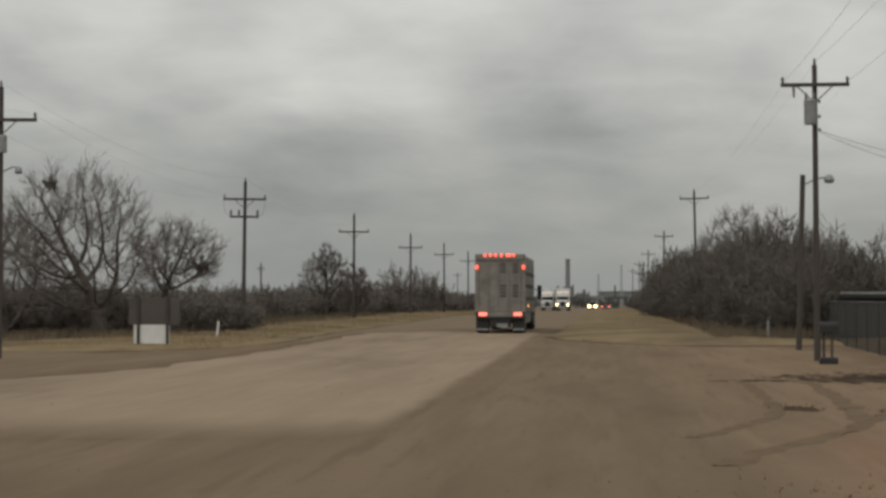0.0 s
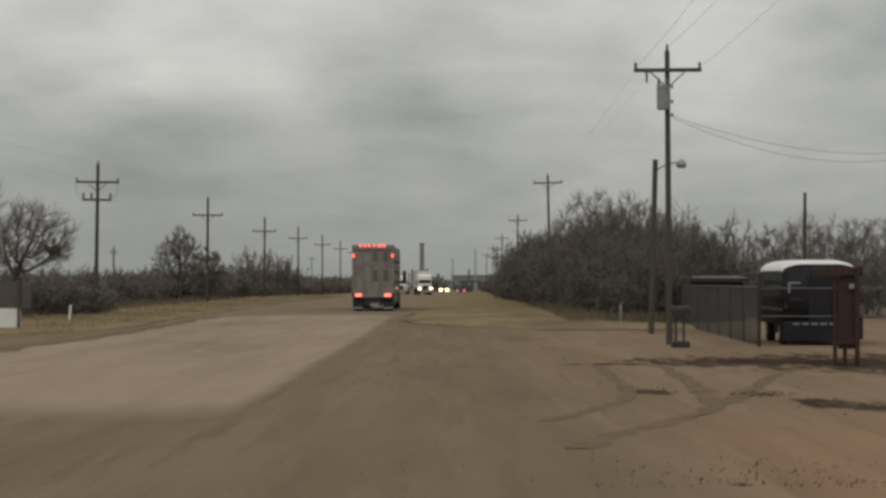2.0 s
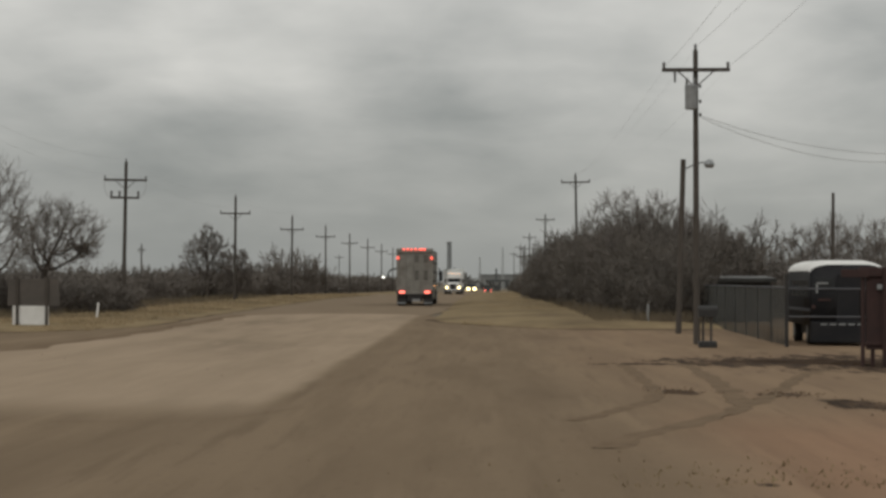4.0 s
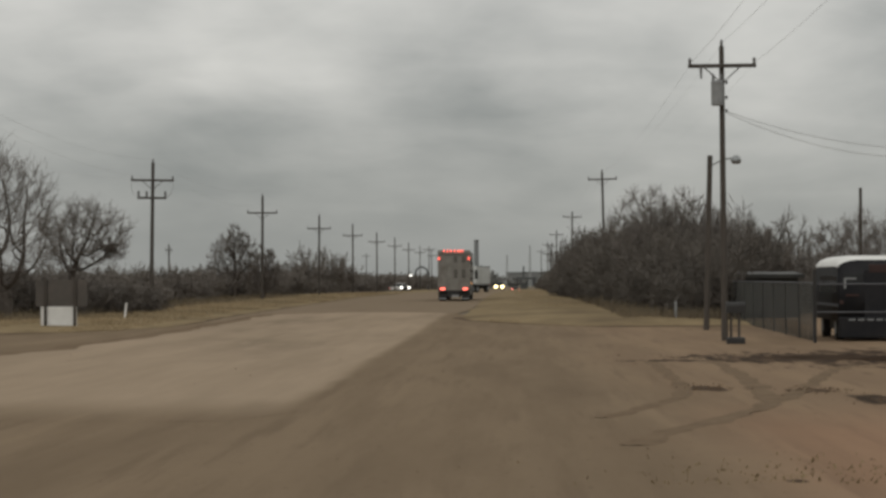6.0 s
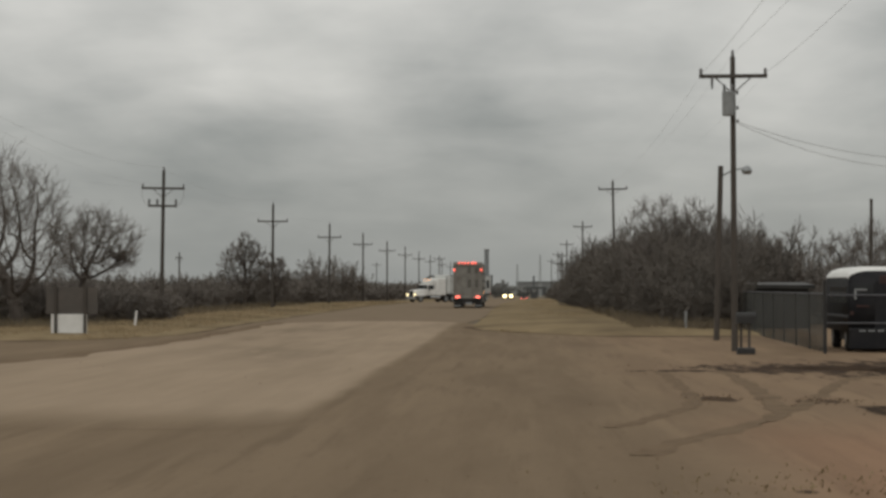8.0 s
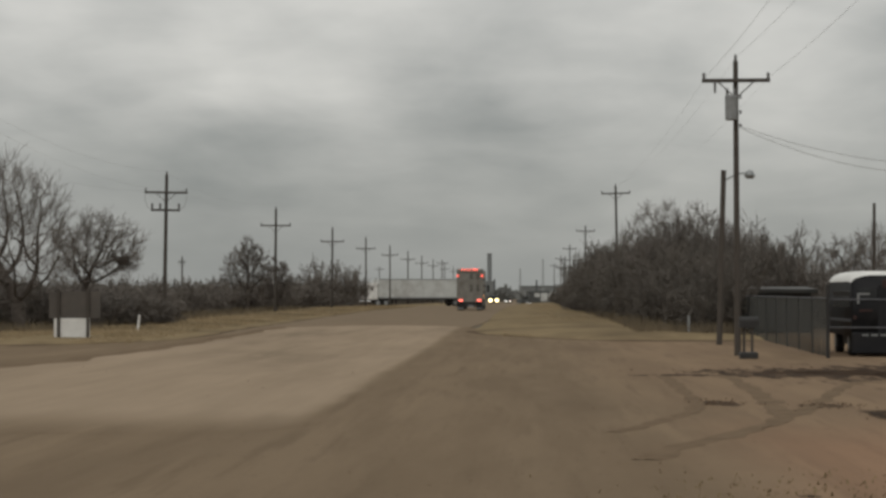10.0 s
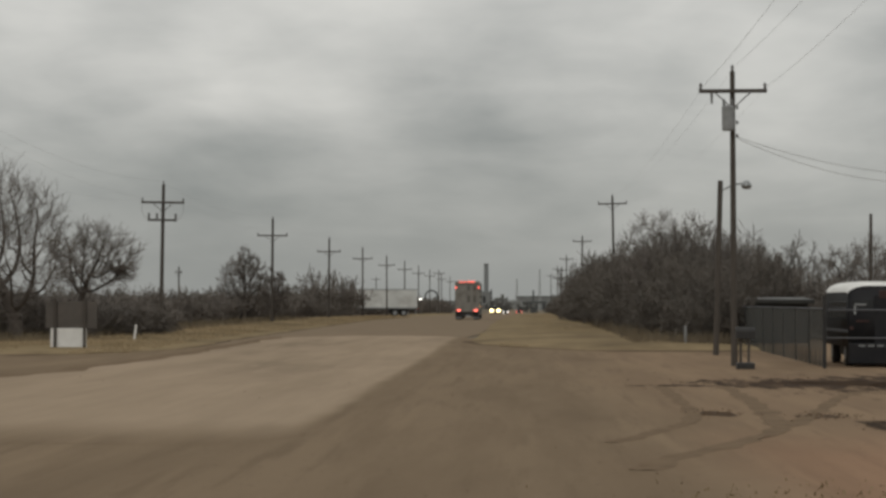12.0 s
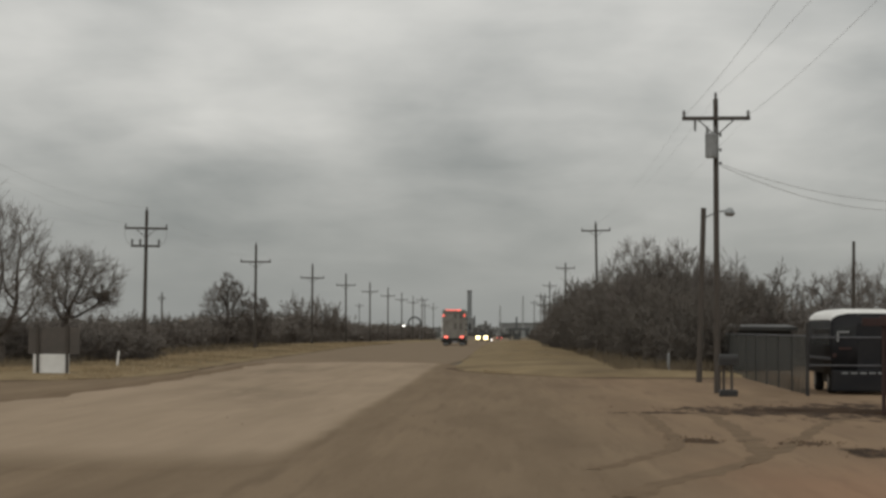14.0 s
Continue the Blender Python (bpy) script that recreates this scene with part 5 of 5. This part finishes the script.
def cattle_truck():
    """A cattle trailer seen from behind and its tractor; the origin is under the rear doors, it faces +y."""
    t = thing("cattle_truck", Matrix.Identity(4), "dirty aluminium cattle trailer truck with red marker lights", "truck")
    L = 16.0
    part("body", boxed(-1.29, 1.29, 0.12, L, 1.0, 4.02, 0.1), ALU, t)
    part("rear_frame", box(box(box(boxed(-1.3, -1.1, 0.0, 0.14, 0.85, 4.05, 0.03), 1.1, 1.3, 0.0, 0.14, 0.85, 4.05, 0.03), -1.3, 1.3, 0.0, 0.15, 3.68, 4.08, 0.05), -1.3, 1.3, 0.0, 0.14, 0.85, 1.12, 0.02), ALU, t)
    part("header", boxed(-1.24, 1.24, -0.05, 0.02, 3.78, 4.05, 0.03), ALU, t)
    # rear panels with ribs, and dark plates as the shade inside the vent slots
    for x0, x1 in ((-1.09, -0.12), (-0.1, 0.42), (0.44, 1.09)):
        part("rear_panel", boxed(x0, x1, 0.03, 0.12, 1.13, 3.67, 0.02), ALU, t)
    for x in (-0.11, 0.43, -0.6):
        part("rib", boxed(x - 0.035, x + 0.035, -0.03, 0.03, 1.13, 3.67, 0.01), ALU, t)
    for x in (0.14, 0.78):
        for z0, z1 in ((1.85, 2.5), (3.1, 3.62)):
            part("vent_slot", boxed(x - 0.15, x + 0.15, 0.012, 0.034, z0, z1, 0.01), VENT_SHADE, t, "dark plate standing in for the shade in a vent slot")
            for k in range(3):
                z = z0 + (k + 1) * (z1 - z0) / 4
                part("slot_bar", boxed(x - 0.15, x + 0.15, 0.0, 0.012, z - 0.025, z + 0.025), ALU, t)
    for s in (-1, 1):
        for z in (1.5, 2.15, 2.8, 3.45):
            part("side_rail", boxed(s * 1.295 - 0.02, s * 1.295 + 0.02, 0.2, L - 0.1, z - 0.05, z + 0.05, 0.01), ALU, t)
        # side slots: dark plates on the solid wall, painted as shaded openings
        bm = bmesh.new()
        for i in range(24):
            y = 0.5 + i * 0.64
            for z in (1.75, 2.4, 3.05):
                box(bm, s * 1.293 - 0.012, s * 1.293 + 0.012, y, y + 0.42, z - 0.08, z + 0.12)
        part("side_slots", bm, VENT_SHADE, t)
        # lamps
        part("tail_light", boxed(s * 0.9 - 0.2, s * 0.9 + 0.2, -0.06, 0.0, 0.91, 1.06, 0.03), TAIL_LAMP, t, "glowing red tail light")
        part("corner_light", boxed(s * 1.2 - 0.07, s * 1.2 + 0.07, -0.09, -0.05, 3.3, 3.5, 0.02), RED_LAMP, t, "glowing red corner marker")
        part("side_marker", boxed(s * 1.3 - 0.02, s * 1.3 + 0.02, 5.0, 5.2, 1.35, 1.45, 0.01), AMBER_LAMP, t)
        part("mud_flap", boxed(s * 0.93 - 0.33, s * 0.93 + 0.33, 0.24, 0.27, 0.12, 0.86, 0.01), BLACK, t)
        part("flap_plate", boxed(s * 0.93 - 0.3, s * 0.93 + 0.3, 0.21, 0.235, 0.14, 0.24, 0.005), GALV, t)
        for y in (0.95, 2.2):
            wheel(t, s * 0.95, y, 0.52, 0.58)
        for y in (L + 0.6, L + 1.8):
            wheel(t, s * 0.95, y, 0.52, 0.55)
        wheel(t, s * 1.03, L + 5.6, 0.52, 0.3)
        part("mirror", boxed(s * 1.5 - 0.13, s * 1.5 + 0.13, L + 4.1, L + 4.25, 1.75, 2.55, 0.03), BLACK, t)
        part("mirror_arm", tubed((s * 1.1, L + 4.0, 2.3), (s * 1.48, L + 4.15, 2.3), 0.025, sides=5), BLACK, t)
    for x in (-0.78, -0.5, -0.24, 0.06, 0.36, 0.5, 0.7):
        part("top_light", boxed(x - 0.07, x + 0.07, -0.1, -0.04, 3.94, 4.08, 0.03), RED_LAMP, t, "glowing red marker light")
    part("rear_bumper", boxed(-1.25, 1.25, 0.0, 0.2, 0.74, 0.86, 0.02), BLACK, t)
    part("plate_bar", boxed(-0.18, 0.38, -0.03, 0.0, 0.3, 0.5, 0.01), CAN, t)
    part("hanger", boxed(-0.55, 0.55, 0.05, 0.2, 0.3, 0.74, 0.03), BLACK, t)
    part("belly", boxed(-1.2, 1.2, 3.6, L - 3.0, 0.45, 1.0, 0.05), ALU, t)
    part("axle_frame", boxed(-0.7, 0.7, 0.4, 2.9, 0.5, 1.0, 0.03), BLACK, t)
    part("tractor_chassis", boxed(-0.45, 0.45, L - 1.5, L + 5.9, 0.62, 0.95, 0.03), BLACK, t)
    part("tractor_cab", boxed(-1.18, 1.18, L + 0.9, L + 4.2, 1.0, 3.3, 0.12), FAR_DARK, t)
    part("tractor_hood", boxed(-0.9, 0.9, L + 4.1, L + 6.2, 0.9, 1.9, 0.12), FAR_DARK, t)
    return t


def car(name, label, paint, front_lamp, rear_lamp, big=False):
    """A car or pickup that faces -y, its origin under its front bumper."""
    c = thing(name, Matrix.Identity(4), label, "pickup" if big else "car")
    w, h = (0.98, 1.85) if big else (0.9, 1.5)
    # the pickup's headlights are oversized by this much, as their glare
    e = 0.15 if big else 0.0
    part("body", boxed(-w, w, 0, 4.9, 0.35, 1.05 if big else 0.92, 0.1), paint, c)
    bm = boxed(-w * 0.92, w * 0.92, 1.3, 3.6, 1.0 if big else 0.9, h, 0.14)
    for v in bm.verts:
        if v.co.z > h - 0.3:
            v.co.x *= 0.86
            v.co.y = 2.45 + (v.co.y - 2.45) * 0.72
    part("cabin", bm, GLASS, c)
    bm = boxed(-w * 0.78, w * 0.78, 1.65, 3.25, h - 0.05, h + 0.03, 0.02)
    part("roof", bm, paint, c)
    part("grille", boxed(-0.5, 0.5, -0.03, 0.02, 0.5, 0.85, 0.01), BLACK, c)
    part("bumper", boxed(-w, w, -0.1, 0.05, 0.3, 0.5, 0.04), BLACK, c)
    for s in (-1, 1):
        part("headlight", boxed(s * 0.72 - 0.2 - e, s * 0.72 + 0.2 + e, -0.05, 0.12, 0.6 - e, 0.94 + e, 0.04), front_lamp, c)
        part("tail_light", boxed(s * 0.78 - 0.15, s * 0.78 + 0.15, 4.85, 4.95, 0.65, 0.95, 0.03), rear_lamp, c)
        part("mirror", boxed(s * (w + 0.1) - 0.08, s * (w + 0.1) + 0.08, 1.45, 1.55, 0.98, 1.15, 0.02), paint, c)
        for y in (0.9, 3.9):
            wheel(c, s * (w - 0.12), y, 0.36, 0.22)
    return c


CATTLE = cattle_truck()
SEMI = tractor("semi_tractor", "white long-nosed truck tractor with lit headlights", WHITE)
SEMI_TRAILER = van_trailer("box_trailer", "long white box trailer turning into the side road", TRAILER_WHITE)
LEAD = tractor("semi_tractor", "white truck tractor waiting on the far road", WHITE, False)
LEAD_TRAILER = van_trailer("box_trailer", "white box trailer behind the waiting tractor", TRAILER_WHITE)
CROSS = tractor("semi_tractor", "dark truck tractor on the far highway", FAR_DARK, False)
CROSS_TRAILER = van_trailer("box_trailer", "long white box trailer on the far highway", TRAILER_WHITE)
PICKUP = car("pickup", "dark oncoming pickup with bright yellowish headlights", FAR_DARK, HEAD_LAMP, RED_LAMP, True)
FOLLOWER = car("car", "oncoming car with white headlights", FAR_DARK, COOL_LAMP, RED_LAMP)
DEPARTING = car("car", "far dark car showing red tail lights", FAR_DARK, COOL_LAMP, TAIL_LAMP)
WHITE_CAR = car("car", "white car coming out of the side road", WHITE, COOL_LAMP, RED_LAMP)


def heading(dx, dy):
    """Degrees about z that turn -y towards (dx, dy)."""
    return math.degrees(math.atan2(dx, -dy))


def motions():
    """Every path: the cattle truck drives away, the white truck turns off, cars come and go."""
    walk(CATTLE, [(t, pose(x, y, gz(y) + 0.012)) for t, x, y in (
        (0, -5.35, 130.5), (1, -5.3, 143), (2, -5.25, 156), (3.2, -5.15, 169.5), (4.3, -5.0, 184), (5.5, -4.85, 198), (6.5, -4.68, 209), (7.5, -4.75, 220), (8, -4.92, 225.5),
        (9.2, -5.3, 240), (10.4, -5.6, 254), (11, -5.7, 260), (12, -5.88, 269), (13, -5.9, 279), (14, -5.9, 288))])
    tractor_rows = ((0, -7.6, 466, 0, -1), (2, -6.0, 442, 0.05, -1), (3.2, -4.8, 424, 0.08, -1), (4.4, -5.0, 408, -0.2, -1), (5.5, -6.8, 395, -0.6, -1), (6.2, -6.8, 391, -0.8, -1), (6.9, -8.9, 388, -0.9, -1),
                    (7.5, -10.6, 386, -0.95, -0.9), (8, -11.9, 384.5, -1, -0.75), (9.2, -17.5, 381, -1, -0.25), (10.4, -23.6, 380, -1, -0.05), (11, -26.2, 380, -1, 0), (12, -31.1, 380, -1, 0), (13, -37.8, 380, -1, 0), (14, -45.5, 380, -1, 0))
    walk(SEMI, [(t, pose(x, y, gz(y) + 0.01, 0, 0, heading(dx, dy))) for t, x, y, dx, dy in tractor_rows])
    trail = {0: (0.0, 1), 2: (-0.06, 1), 3.2: (-0.08, 1), 4.4: (-0.04, 1), 5.5: (0.1, 1), 6.2: (0.14, 1), 6.9: (0.24, 1), 7.5: (0.32, 1), 8: (0.4, 1), 9.2: (0.85, 1), 10.4: (1, 0.38), 11: (1, 0.25), 12: (1, 0.13), 13: (1, 0.05), 14: (1, 0.02)}
    walk(SEMI_TRAILER, [(t, pose(x, y, gz(y) + 0.01, 0, 0, heading(-trail[t][0], -trail[t][1]))) for t, x, y, dx, dy in tractor_rows])
    lead_rows = ((0, -10.7, 482), (3, -10.7, 477), (8, -10.7, 474), (14, -10.7, 472))
    walk(LEAD, [(t, pose(x, y, gz(y) + 0.01)) for t, x, y in lead_rows])
    walk(LEAD_TRAILER, [(t, pose(x, y, gz(y) + 0.01)) for t, x, y in lead_rows])
    # far highway: right to left at a steady speed
    cross = ((0, 233.3), (8, 49.3), (10.4, -5.9), (14, -88.7))
    walk(CROSS, [(t, pose(x, 753, gz(753) + 0.014, 0, 0, -90)) for t, x in cross])
    walk(CROSS_TRAILER, [(t, pose(x, 753, gz(753) + 0.014, 0, 0, -90)) for t, x in cross])
    walk(PICKUP, [(t, pose(x, y, gz(y) + 0.01)) for t, x, y in ((0, -2.9, 600), (1.5, -3.4, 595), (3, -3.4, 590), (5.5, -3.2, 585), (6.9, -3.3, 582), (8, -3.5, 580), (9.2, -5.8, 578), (10.4, -7.6, 576), (11, -6.8, 574), (12, -5.95, 546), (13, -5.5, 512), (14, -4.45, 470))])
    walk(FOLLOWER, [(t, pose(x, y, gz(y) + 0.01)) for t, x, y in ((0, -7.6, 1150), (8, -6.8, 1000), (10.4, -6.6, 930), (12, -5.8, 860), (14, -5.0, 750))])
    walk(DEPARTING, [(t, pose(x, y, gz(y) + 0.01, 0, 0, 180)) for t, x, y in ((0, 0.2, 620), (3, 0.6, 650), (7, 0.4, 755), (14, -2.5, 960))])
    walk(WHITE_CAR, [(t, pose(x, y, gz(y) + 0.01, 0, 0, a)) for t, x, y, a in ((0, -44, 440, 40), (3, -30, 440, 40), (5.3, -21.2, 440, 30), (6.5, -16.9, 438, 25), (7.2, -14.0, 436, 60), (8.2, -9.2, 440, 140), (10.3, -9.75, 447, 180), (14, -9.2, 447, 180))])



motions()
